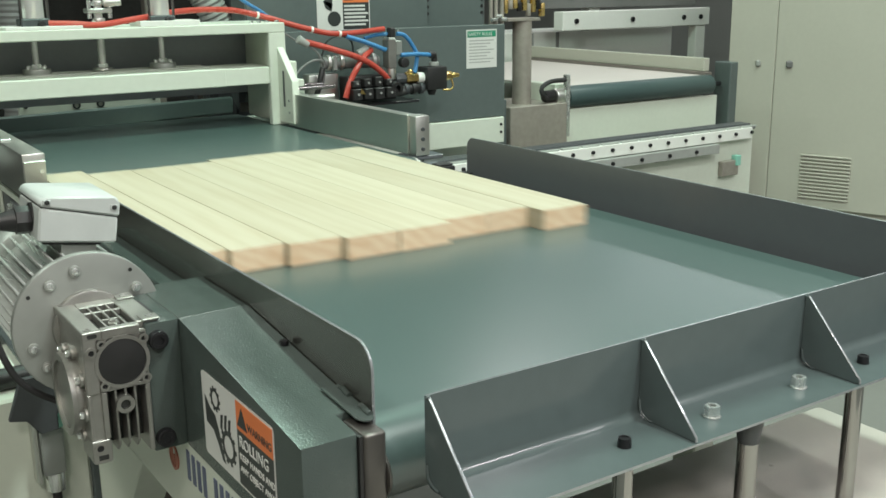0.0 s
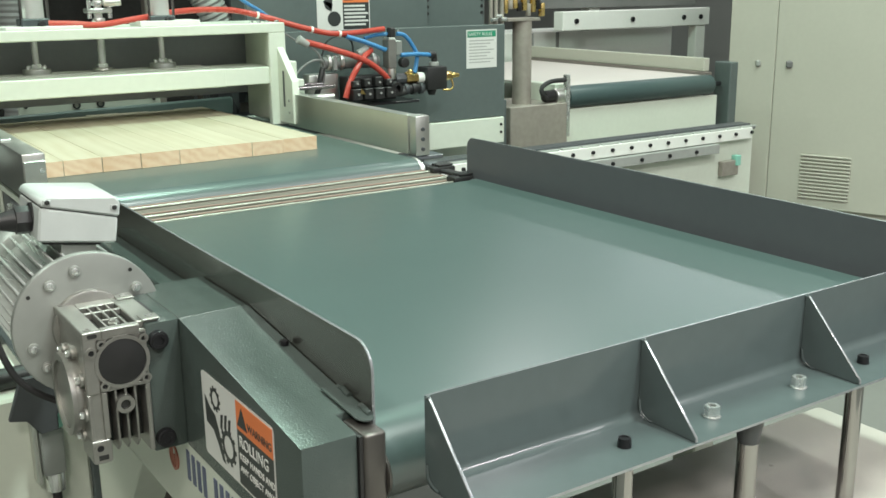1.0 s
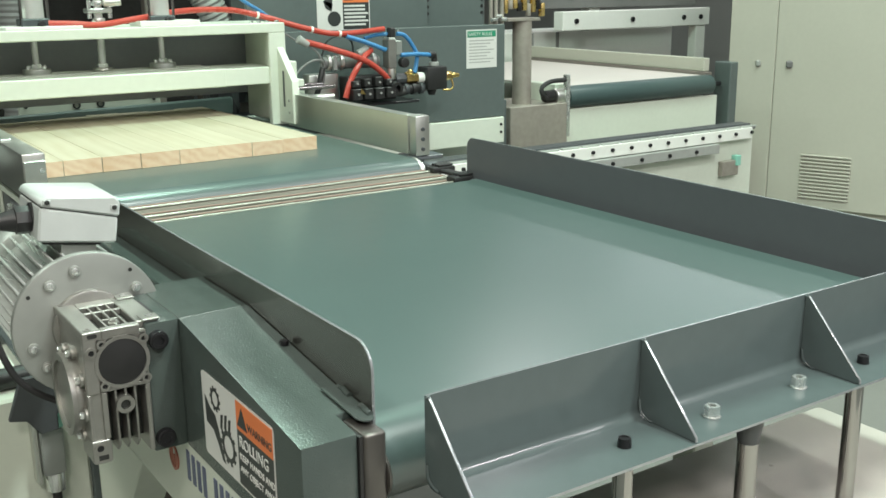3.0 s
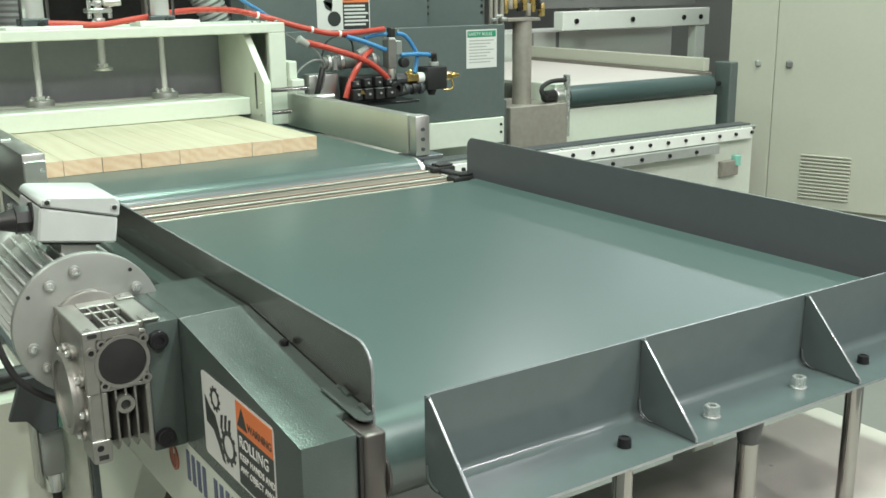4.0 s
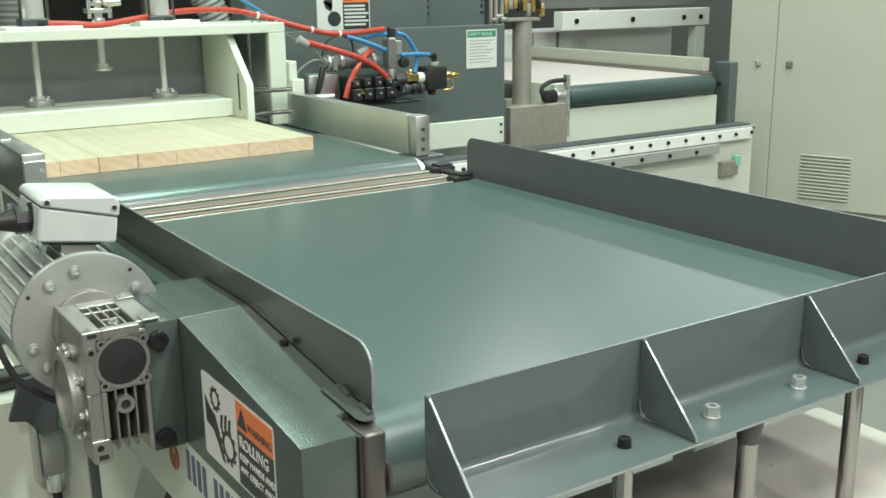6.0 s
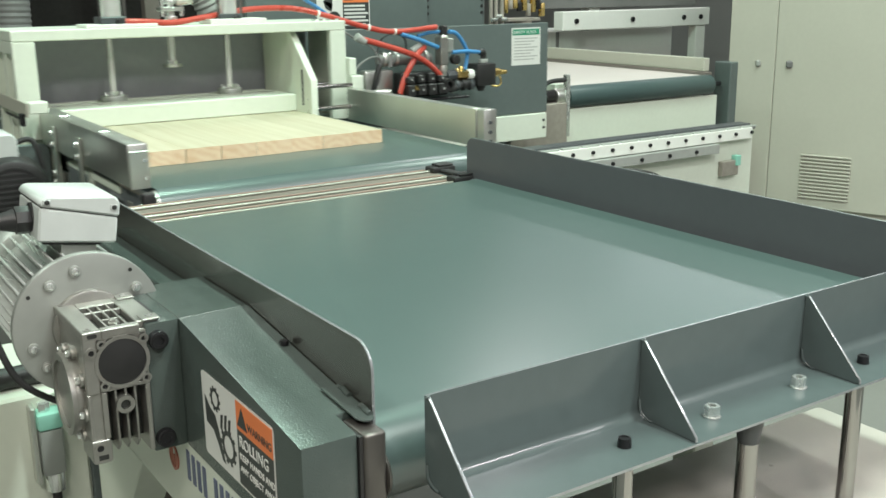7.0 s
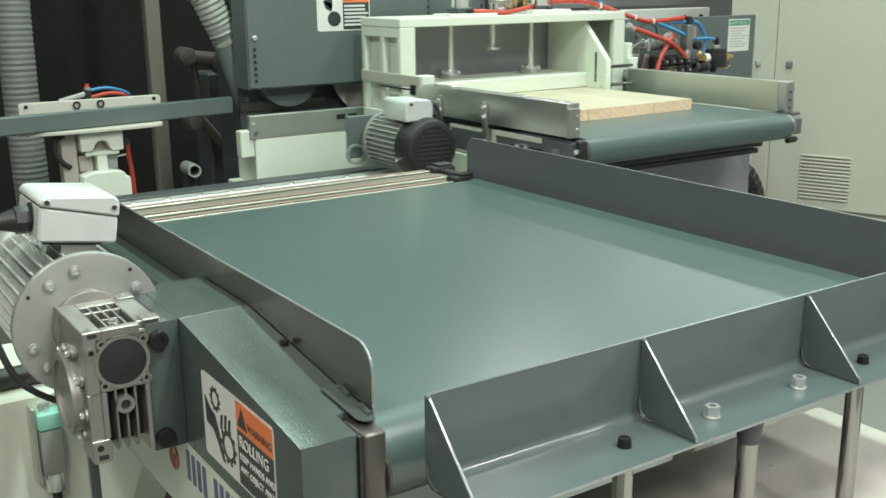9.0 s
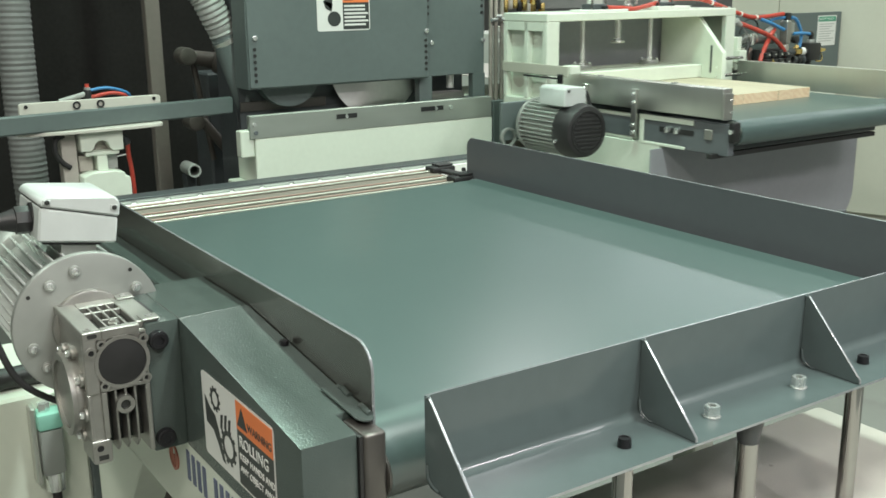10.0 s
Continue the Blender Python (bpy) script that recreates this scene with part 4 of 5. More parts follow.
    part("cylinder_mount", box(1.6185, 1.65, gy - 0.02, gy + 0.06, 1.0655, 1.13, 0.003), CREAM, rp)
    part("side_cylinder", cyl((1.62, gy - 0.01, 0.985), (1.80, gy - 0.01, 0.985), 0.018, seg=20, bevel=0.002), STEEL, rp)
    part("gantry_back", box(0.435, 1.605, gy + 0.315, gy + 0.325, 0.995, 1.27, 0.002), LIGHTPANEL, c, "grey painted back plate")
    # fixed piston in the middle
    p = part("press_piston", cyl((0.998, 3.665, 1.128), (0.998, 3.665, 1.2345), 0.013, seg=20), LITCHROME, c)
    part("piston_disc", cyl((0.998, 3.665, 1.119), (0.998, 3.665, 1.129), 0.034, seg=28, bevel=0.002), STEEL, p)
    part("piston_nut", cyl((0.998, 3.665, 1.1295), (0.998, 3.665, 1.142), 0.019, seg=6), ZINC, p)
    # cylinders, plates and fittings on top of the beam
    for x in (0.762, 1.18):
        cy = part("air_cylinder", cyl((x, 3.57, 1.300), (x, 3.57, 1.50), 0.036, seg=28, bevel=0.003), LITCHROME, c, "bright air cylinder")
        part("cylinder_base", box(x - 0.045, x + 0.045, 3.53, 3.61, 1.2705, 1.305, 0.004), GREYDARK, cy)
        for dx in (-0.042, 0.042):
            part("tie_rod", cyl((x + dx, 3.54, 1.28), (x + dx, 3.54, 1.50), 0.005, seg=8), CHROME, cy)
        part("air_fitting", cyl((x + 0.015, 3.53, 1.288), (x + 0.015, 3.505, 1.288), 0.010, seg=14), BLACK, cy)
    part("shim_plate", box(0.66, 0.90, 3.495, 3.62, 1.2705, 1.281, 0.001), WHITE, c)
    part("shim_plate", box(1.09, 1.30, 3.495, 3.62, 1.2705, 1.288, 0.001), WHITE, c)
    gu = part("guide_column", cyl((0.975, 3.58, 1.2705), (0.975, 3.58, 1.50), 0.014, seg=20), LITCHROME, c)
    for z0, z1, r in ((1.284, 1.300, 0.022), (1.342, 1.356, 0.024), (1.372, 1.390, 0.019)):
        part("column_collar", cyl((0.975, 3.58, z0), (0.975, 3.58, z1), r, seg=20, bevel=0.002), ZINC, gu)
    part("speed_valve", cyl((0.99, 3.56, 1.350), (1.045, 3.55, 1.356), 0.015, seg=12, bevel=0.002), STEEL, gu)
    part("valve_stem", cyl((1.030, 3.553, 1.340), (1.030, 3.553, 1.385), 0.011, seg=10, bevel=0.001), ZINC, gu)
    part("guide_flange", box(0.935, 1.015, 3.55, 3.61, 1.318, 1.332, 0.002), STEEL, gu)
    for dx in (-0.034, 0.034):
        part("guide_bolt", cyl((0.975 + dx, 3.56, 1.30), (0.975 + dx, 3.56, 1.36), 0.007, seg=10), ZINC, gu)
    for x in (1.50, 1.53, 1.56, 1.60):
        part("beam_screw", cyl((x, 3.52, 1.2705), (x, 3.52, 1.278), 0.008, seg=10), ZINC, c)
    # hoses
    red = [(0.80, 3.53, 1.288), (0.88, 3.52, 1.285), (0.96, 3.52, 1.268 + 0.012), (1.09, 3.55, 1.295), (1.27, 3.6, 1.316), (1.44, 3.6, 1.317),
           (1.571, 3.6, 1.293), (1.753, 3.6, 1.242), (1.898, 3.6, 1.216), (2.09, 3.58, 1.229)]
    part("air_hose", hose(red, 0.0105), REDHOSE, c, "red air hose")
    part("air_hose", hose([(1.71, 3.57, 1.199), (1.831, 3.57, 1.166), (1.978, 3.56, 1.116), (2.067, 3.555, 1.056), (2.105, 3.555, 1.005)], 0.0115), REDHOSE, c, "red air hose")
    part("air_hose", hose([(2.035, 3.59, 1.150), (1.995, 3.575, 1.125), (1.952, 3.565, 1.080), (1.918, 3.56, 1.030), (1.893, 3.555, 0.970)], 0.0115), REDHOSE, c, "red air hose")
    for x, z in ((1.56, 1.296), (1.78, 1.236), (1.90, 1.216)):
        part("hose_tie", ring((x - 0.004, 3.6, z), (x + 0.004, 3.6, z - 0.001), 0.0135, 0.010, 14), WHITE, c)
    for pts, r in (([(1.45, 3.62, 1.40), (1.507, 3.61, 1.351), (1.583, 3.61, 1.305), (1.64, 3.61, 1.262)], 0.007),
                   ([(1.926, 3.59, 1.205), (2.006, 3.58, 1.180), (2.09, 3.57, 1.147)], 0.0090),
                   ([(2.01, 3.60, 1.195), (2.06, 3.60, 1.205), (2.115, 3.58, 1.210)], 0.0070),
                   ([(2.142, 3.57, 1.209), (2.175, 3.57, 1.203), (2.205, 3.57, 1.175), (2.234, 3.57, 1.127), (2.233, 3.57, 1.09), (2.219, 3.565, 1.050)], 0.0085),
                   ([(2.15, 3.555, 1.125), (2.21, 3.555, 1.126), (2.27, 3.56, 1.122), (2.30, 3.565, 1.119)], 0.0085)):
        part("thin_hose", hose(pts, r), BLUEHOSE, c, "blue air hose")
    part("wire", hose([(1.62, 3.58, 1.25), (1.70, 3.58, 1.20), (1.77, 3.57, 1.165), (1.795, 3.56, 1.12), (1.785, 3.56, 1.05), (1.77, 3.56, 0.99)], 0.004, seg=6), DUCTDARK, c)
    part("wire", hose([(1.64, 3.50, 1.06), (1.70, 3.52, 1.105), (1.755, 3.53, 1.125), (1.80, 3.55, 1.11), (1.80, 3.56, 1.03), (1.765, 3.56, 0.985)], 0.0045, seg=6), DUCTDARK, c)
    part("wire", hose([(1.85, 3.66, 1.13), (1.875, 3.66, 1.185), (1.93, 3.66, 1.205), (1.985, 3.66, 1.18), (1.99, 3.66, 1.10)], 0.004, seg=6), RUBBER, c)
    part("hose_plug", cyl((1.705, 3.565, 1.205), (1.745, 3.565, 1.180), 0.017, 0.013, seg=14, bevel=0.002), DUCT, c)
    part("sensor_cable_end", cyl((1.765, 3.55, 0.985), (1.797, 3.55, 1.095), 0.011, seg=12, bevel=0.003), BLACK, c, "black sensor plug")
    # valve group on its shelf
    part("valve_shelf", box(1.62, 2.22, 3.53, 3.73, 0.935, 0.945, 0.002), BLACKSTEEL, c)
    part("lamp_base", box(1.76, 1.89, 3.60, 3.66, 0.9455, 1.065, 0.008, segs=2), STEEL, c, "shiny steel manifold block")
    cylinder = part("stop_cylinder", cyl((1.83, 3.62, 1.105), (2.08, 3.62, 1.100), 0.024, seg=24, bevel=0.003), DUCTDARK, c, "dull grey stop cylinder")
    for x in (1.845, 1.90, 2.045):
        part("cylinder_band", ring((x, 3.62, 1.1045), (x + 0.014, 3.62, 1.104), 0.031, 0.025, 20), STEEL, cylinder)
    part("band_screw", box(1.862, 1.880, 3.585, 3.60, 1.075, 1.135, 0.003), ZINC, cylinder)
    part("port_fitting", cyl((1.975, 3.595, 1.135), (2.020, 3.595, 1.155), 0.015, seg=10, bevel=0.002), DUCT, cylinder)
    v = part("valve_block", box(2.092, 2.128, 3.55, 3.60, 1.075, 1.190, 0.003), ALU, c, "aluminium solenoid valve")
    part("valve_coil", box(2.1285, 2.158, 3.555, 3.595, 1.125, 1.182, 0.003), ALUPALE, v)
    part("valve_cap", box(2.105, 2.132, 3.56, 3.59, 1.1905, 1.235, 0.004), BLACK, v)
    part("valve_crown", box(2.096, 2.126, 3.556, 3.594, 1.1825, 1.1955, 0.002), STEEL, v)
    part("valve_neck", cyl((2.115, 3.575, 1.03), (2.115, 3.575, 1.0755), 0.019, seg=16, bevel=0.002), STEEL, v)
    part("valve_knob", cyl((2.160, 3.565, 1.095), (2.160, 3.535, 1.095), 0.020, seg=18, bevel=0.003), BLACK, v)
    # black manifold with its row of ports
    mf = part("manifold", box(1.905, 2.130, 3.56, 3.63, 0.952, 1.050, 0.004), BLACK, c, "black valve manifold")
    for i in range(4):
        x = 1.932 + 0.050 * i
        part("manifold_coil", box(x - 0.020, x + 0.020, 3.520, 3.5595, 0.960 + 0.003 * (i % 2), 1.005, 0.003), BLACK, mf)
        part("coil_cap", box(x - 0.017, x + 0.017, 3.528, 3.5595, 1.010, 1.036 + 0.006 * (i % 3), 0.003), BLACK, mf)
        part("coil_screw", cyl((x, 3.5195, 0.984), (x, 3.514, 0.984), 0.0055, seg=12), ZINC, mf)
        part("coil_screw", cyl((x, 3.5275, 1.026), (x, 3.522, 1.026), 0.0050, seg=12), ZINC, mf)
    part("warning_tag", prism([(1.935, 0.988), (1.960, 0.984), (1.940, 1.008)], "y", 3.508, 3.5095, 0), BRASS, mf)
    part("elbow_ring", ring((2.110, 3.545, 0.998), (2.110, 3.520, 0.994), 0.027, 0.017, 24), BLACK, c)
    part("elbow", hose([(2.105, 3.555, 1.012), (2.112, 3.545, 0.985), (2.135, 3.545, 0.975), (2.16, 3.55, 0.98)], 0.014, seg=12), BLACK, c)
    # air preparation unit: coupling, brass union, filter head, outlet
    part("union_nut", cyl((2.128, 3.57, 1.030), (2.175, 3.57, 1.031), 0.021, seg=8, bevel=0.002), GREYDARK, c)
    part("brass_union", cyl((2.176, 3.57, 1.031), (2.232, 3.57, 1.030), 0.024, seg=6, bevel=0.003), BRASS, c, "brass hexagon union")
    part("union_collar", cyl((2.198, 3.57, 1.045), (2.206, 3.57, 1.062), 0.012, seg=12, bevel=0.001), BRASS, c)
    part("white_collar", cyl((2.2325, 3.57, 1.029), (2.262, 3.57, 1.028), 0.022, seg=20, bevel=0.002), WHITE, c)
    head = part("filter_head", box(2.2625, 2.3580, 3.53, 3.61, 0.980, 1.072, 0.006, segs=2), BLACK, c, "black pressure switch")
    part("head_lid", cyl((2.318, 3.57, 1.0725), (2.318, 3.57, 1.090), 0.020, seg=18, bevel=0.002), DUCT, head)
    part("head_elbow", hose([(2.295, 3.567, 1.118), (2.315, 3.568, 1.119), (2.320, 3.57, 1.105), (2.320, 3.57, 1.088)], 0.013, seg=12), BLACK, head)
    part("outlet_nut", cyl((2.3585, 3.57, 1.028), (2.405, 3.57, 1.029), 0.018, seg=6, bevel=0.002), BRASS, head)
    part("outlet_tail", cyl((2.405, 3.57, 1.029), (2.440, 3.57, 1.029), 0.012, 0.009, seg=12, bevel=0.001), BRASS, head)
    part("drain_wire", hose([(2.395, 3.555, 1.015), (2.398, 3.55, 0.985), (2.380, 3.55, 0.972), (2.35, 3.555, 0.975)], 0.004, seg=8), BRASS, head)
    part("lower_pipe", cyl((2.140, 3.565, 0.985), (2.270, 3.565, 0.992), 0.019, seg=16, bevel=0.002), BLACK, c)
    for x, mat in ((2.165, GREYDARK), (2.20, BLACK), (2.238, GREYDARK)):
        part("pipe_collar", cyl((x, 3.565, 0.987), (x + 0.018, 3.565, 0.988), 0.025, seg=10, bevel=0.002), mat, c)
    part("bowl", cyl((2.305, 3.57, 0.981), (2.305, 3.57, 0.955), 0.022, 0.014, seg=18, bevel=0.003), BLACK, c)
    # grey panel with the notice
    sp = part("side_panel", box(1.70, 2.818, 3.75, 3.775, 0.812, 1.222, 0.002), GREYBLUE, c, "grey painted side panel")
    part("panel_fold", box(2.800, 2.818, 3.776, 3.80, 0.812, 1.222, 0.002), GREYBLUE, sp)
    part("panel_screw", cyl((2.255, 3.751, 1.21), (2.255, 3.744, 1.21), 0.006, seg=10), ZINC, sp)
    part("lower_panel", box(1.66, 2.81, 3.74, 3.80, 0.69, 0.808, 0.003), CREAM, c)
    for z in (0.775, 0.74):
        part("panel_screw", cyl((2.79, 3.741, z), (2.79, 3.735, z), 0.006, seg=10), BLACKSTEEL, c)
    m = Matrix(((1, 0, 0, 2.606), (0, 0, -1, 3.7498), (0, 1, 0, 1.035), (0, 0, 0, 1)))
    nt = prism([(0, 0), (0.166, 0), (0.166, 0.168), (0, 0.168)], "z", 0, 0.001, 0)
    bmesh.ops.transform(nt, matrix=m, verts=nt.verts)
    notice = part("notice", nt, LABELWHITE, c, "white safety notice with green heading")
    hd = prism([(0.006, 0.135), (0.160, 0.135), (0.160, 0.162), (0.006, 0.162)], "z", 0.001, 0.0016, 0)
    bmesh.ops.transform(hd, matrix=m, verts=hd.verts)
    part("heading_band", hd, LABELGREEN, notice)
    lettering("heading", "SAFETY RULES", 0.0205, m @ pose(0.010, 0.141, 0.0018), LABELWHITE, notice)
    for i in range(8):
        bm = prism([(0.014, 0.118 - 0.0135 * i), (0.150 - 0.02 * (i % 3), 0.118 - 0.0135 * i), (0.150 - 0.02 * (i % 3), 0.122 - 0.0135 * i), (0.014, 0.122 - 0.0135 * i)], "z", 0.001, 0.0015, 0)
        bmesh.ops.transform(bm, matrix=m, verts=bm.verts)
        part("text_bar", bm, DUCT, notice)
    # pressing beam, which goes up and down, built in its low place
    b = part("press_beam", box(0.50, 1.385, 3.500, 3.725, 0.9445, 1.008, 0.003), CREAM, c, "cream pressing beam")
    for x in (0.777, 1.212):
        part("press_rod", cyl((x, 3.665, 1.01), (x, 3.665, 1.26), 0.0108, seg=18), LITCHROME, b)
        part("rod_foot", cyl((x, 3.665, 1.0085), (x, 3.665, 1.030), 0.046, seg=28, bevel=0.003), ALUPALE, b)
        for k in range(4):
            a = radians(90 * k + 30)
            part("foot_bolt", cyl((x + 0.036 * math.cos(a), 3.665 + 0.036 * math.sin(a), 1.030), (x + 0.036 * math.cos(a), 3.665 + 0.036 * math.sin(a), 1.041), 0.0075, seg=10, bevel=0.001), ZINC, b)
        part("rod_nut", cyl((x, 3.665, 1.030), (x, 3.665, 1.045), 0.017, seg=6), ZINC, b)
    part("beam_track", box(0.52, 1.37, 3.615, 3.625, 1.0085, 1.013, 0.001), STEEL, b)
    part("beam_track", box(0.52, 1.37, 3.705, 3.715, 1.0085, 1.013, 0.001), STEEL, b)
    bs = part("beam_slide", box(1.19, 1.4065, 3.5015, 3.7235, 0.946, 1.0065, 0.002), CREAM, b, "cream sliding end of the pressing beam")
    # side clamp, which slides across, built in its closed place
    s = part("side_clamp", prism([(3.375, 0.912), (3.375, 1.066), (3.54, 1.233), (3.785, 1.233), (3.785, 0.912)], "x", 1.408, 1.434, 0.0015), CREAM, c, "cream side clamp plate with sloping front")
    part("clamp_slot", box(1.4065, 1.4085, 3.44, 3.452, 0.97, 1.10, 0), GREYDARK, s)
    for z in (0.952, 0.995):
        part("clamp_screw", cyl((1.4085, 3.405, z), (1.405, 3.405, z), 0.005, seg=10), ZINC, s)
    for y, z in ((3.42, 1.035), (3.52, 1.035), (3.42, 0.955)):
        part("clamp_rod", cyl((1.433, y, z), (1.60, y, z), 0.008, seg=14), CHROME, s)
    return c, b, s, bs


CARRIAGE, PRESS, CLAMP, SLIDE = carriage()


# ---- boards ----
def board(x0, x1, length, tint):
    w = x1 - x0 - 0.0004
    bm = box(-w / 2, w / 2, 0, length, 0, 0.043, 0.0005)
    for f in bm.faces:
        if abs(f.normal.y) > 0.9:
            f.material_index = 1
    me = mesh_of(bm, [PINE, PINE_END], "pine_board")
    ob = new("pine_board", me)
    return tagged(ob, label=tint, category="board", group="pine boards fed to the saw")


# left edge, right edge, length, start of its front end, resting front end
EDGES = [(0.545, 0.6488, 0.985, 1.690, 2.866), (0.6498, 0.7540, 0.945, 1.672, 2.868), (0.7550, 0.8629, 0.955, 1.655, 2.866), (0.8631, 0.9752, 0.975, 1.633, 2.862),
         (0.9756, 1.0915, 1.010, 1.629, 2.862), (1.0919, 1.2014, 0.988, 1.655, 2.866), (1.2016, 1.3055, 0.975, 1.655, 2.864), (1.3075, 1.4225, 0.992, 1.603, 2.872)]
BOARDS = [(board(a, b, ln, "pale planed pine board lying on the belt"), (a + b) / 2, y0, y1, i) for i, (a, b, ln, y0, y1) in enumerate(EDGES)]


# ---- saw unit ----
def saw_unit():
    y = 3.90
    u = thing("saw_unit", (2.2, 4.2, 0), "grey gang saw housing over a cream beam", "saw")
    h = part("housing", box(1.645, 2.515, y + 0.02, 4.06, 0.988, 1.75, 0.003), GREYBLUE, u, "grey painted saw housing")
    part("front_panel", box(1.650, 2.508, y + 0.012, y + 0.0195, 0.995, 1.70, 0.001), GREYBLUE, h)
    r = part("rear_housing", box(2.520, 2.855, y + 0.06, 4.06, 0.990, 1.75, 0.003), GREYBLUE, u, "grey painted saw housing")
    for x, z0 in ((1.675, 1.023), (2.508 - 0.01, 1.03)):
        for i in range(6):
            part("vent_hole", cyl((x, y + 0.0125, z0 + 0.0255 * i), (x, y + 0.0095, z0 + 0.0255 * i), 0.0075, seg=12), BLACK, h)
    for i in range(5):
        part("vent_hole", cyl((2.54, y + 0.061, 1.27 + 0.03 * i), (2.54, y + 0.057, 1.27 + 0.03 * i), 0.0075, seg=12), BLACK, r)
        part("vent_hole", cyl((2.84, y + 0.061, 1.27 + 0.03 * i), (2.84, y + 0.057, 1.27 + 0.03 * i), 0.0075, seg=12), BLACK, r)
    for x, yy, z in ((1.678, y + 0.012, 1.196), (2.500, y + 0.012, 1.198), (2.56, y + 0.06, 1.14), (2.845, y + 0.06, 1.144)):
        part("panel_screw", cyl((x, yy + 0.001, z), (x, yy - 0.008, z), 0.011, seg=16, bevel=0.003), ZINC, u)
    # dark hood bulges and blade below the housing
    part("blade_hood", cyl((1.865, y + 0.10, 1.045), (1.865, y + 0.16, 1.045), 0.145, seg=48), GREYBLUE, u)
    blade = part("saw_blade", cyl((2.30, y + 0.12, 1.055), (2.30, y + 0.124, 1.055), 0.232, seg=72), BLADE, u, "polished circular saw blade")
    hub = Vector((2.30, y + 0.12, 1.055)) - u.location
    blade.data.transform(Matrix.Translation(-hub))
    blade.location = hub
    part("blade_flange", cyl((2.30, y + 0.10, 1.03), (2.30, y + 0.119, 1.03), 0.05, seg=28), CAPSTEEL, u)
    part("inner_wall", box(1.66, 2.55, y + 0.165, y + 0.18, 0.80, 1.0, 0), GREYDARK, u)
    part("wear_strip", box(1.66, 2.06, y + 0.155, y + 0.164, 0.885, 0.925, 0.001), CAPSTEEL, u)
    part("inner_wall", box(2.55, 2.85, y + 0.24, y + 0.26, 0.80, 1.0, 0), GREYDARK, u)
    part("support", box(2.49, 2.56, y + 0.06, y + 0.10, 0.88, 0.992, 0.002), GREYBLUE, u)
    part("support", box(2.79, 2.86, y + 0.06, y + 0.10, 0.88, 0.992, 0.002), GREYBLUE, u)
    part("spindle", cyl((2.705, y + 0.13, 0.925), (2.705, y + 0.13, 1.0), 0.018, seg=20), LITCHROME, u)
    part("spindle_base", box(2.58, 2.78, y + 0.12, y + 0.2, 0.875, 0.905, 0.003), ALU, u)
    st = part("steel_strip", box(1.630, 2.855, y, y + 0.03, 0.789, 0.886, 0.003), STRIPSTEEL, u, "bare steel guide strip")
    for x0, x1 in ((2.03, 2.075), (2.085, 2.13), (2.46, 2.535), (2.545, 2.58)):
        part("strip_slot", box(x0, x1, y - 0.002, y + 0.001, 0.842, 0.862, 0), BLACK, st)
    for x in (2.078, 2.54, 1.65, 2.62):
        part("strip_screw", cyl((x, y, 0.85), (x, y - 0.006, 0.85), 0.008, seg=10), ZINC, st)
    part("strip_bolt", cyl((1.655, y, 0.815), (1.655, y - 0.006, 0.815), 0.009, seg=10), GREY, st)
    part("cream_beam", box(1.652, 2.86, y + 0.002, y + 0.20, 0.60, 0.7885, 0.004), CREAM, u, "cream painted steel beam")
    part("beam_end", box(1.592, 1.651, y + 0.01, y + 0.06, 0.715, 0.825, 0.004), CREAM, u)
    part("beam_leg", box(1.60, 1.70, y + 0.05, y + 0.2, 0.0, 0.60, 0.004), CREAM, u)
    part("beam_leg", box(2.74, 2.84, y + 0.05, y + 0.2, 0.0, 0.60, 0.004), CREAM, u)
    part("column", box(1.66, 1.80, 4.10, 4.3, 0.0, 1.75, 0.004), GREYDARK, u)
    part("side_column", box(2.88, 2.96, y + 0.02, 4.2, 0.60, 0.86, 0.004), GREYBLUE, u)
    for x in (2.885, 2.915, 2.95):
        part("guide_bar", cyl((x, y + 0.05, 0.86), (x, y + 0.05, 1.75), 0.010, seg=14), BROWNSTEEL, u)
    for x, z in ((2.875, 1.235), (2.90, 1.25), (2.93, 1.235)):
        part("rod_end", cyl((x, y + 0.03, z), (x + 0.03, y + 0.03, z), 0.010, seg=12), ZINC, u)
    # blade warning sign
    m = Matrix(((1, 0, 0, 1.962), (0, 0, -1, y + 0.0118), (0, 1, 0, 1.212), (0, 0, 0, 1)))
    sign, flat = warning_sign(u, "blade_sign", m, 0.252, 0.178, 0.122, 0.062, [])
    part("symbol_blade", prism([(0.080 + 0.031 * math.cos(a), 0.050 + 0.031 * math.sin(a)) for a in [i * math.pi / 10 for i in range(20)]], "z", 0, 0.0018, 0), LABELBLACK, sign)
    return u, sign, m


SAW, SAWSIGN, SAWM = saw_unit()


def finish_saw_sign():
    # the round symbol was made in the sign's own plane: bring it there
    for ob in SAWSIGN.children:
        if ob.name.startswith("symbol_blade"):
            ob.data.transform(Matrix.Translation(-SAW.location) @ SAWM @ Matrix.Translation(origin_of(SAWSIGN)))
    for v0, v1, v2 in ((0.112, 0.100, 0.088), (0.095, 0.085, 0.080)):
        bm = prism([(0.030, v0 + 0.03), (0.075, v0 + 0.018), (0.068, v2), (0.055, v1), (0.040, v0)], "z", 0.0010, 0.0019, 0)
        bmesh.ops.transform(bm, matrix=SAWM, verts=bm.verts)
        part("symbol_wedge", bm, LABELBLACK, SAWSIGN)
    for i in range(6):
        w = 0.10 if i < 2 else 0.115 - 0.012 * (i % 2)
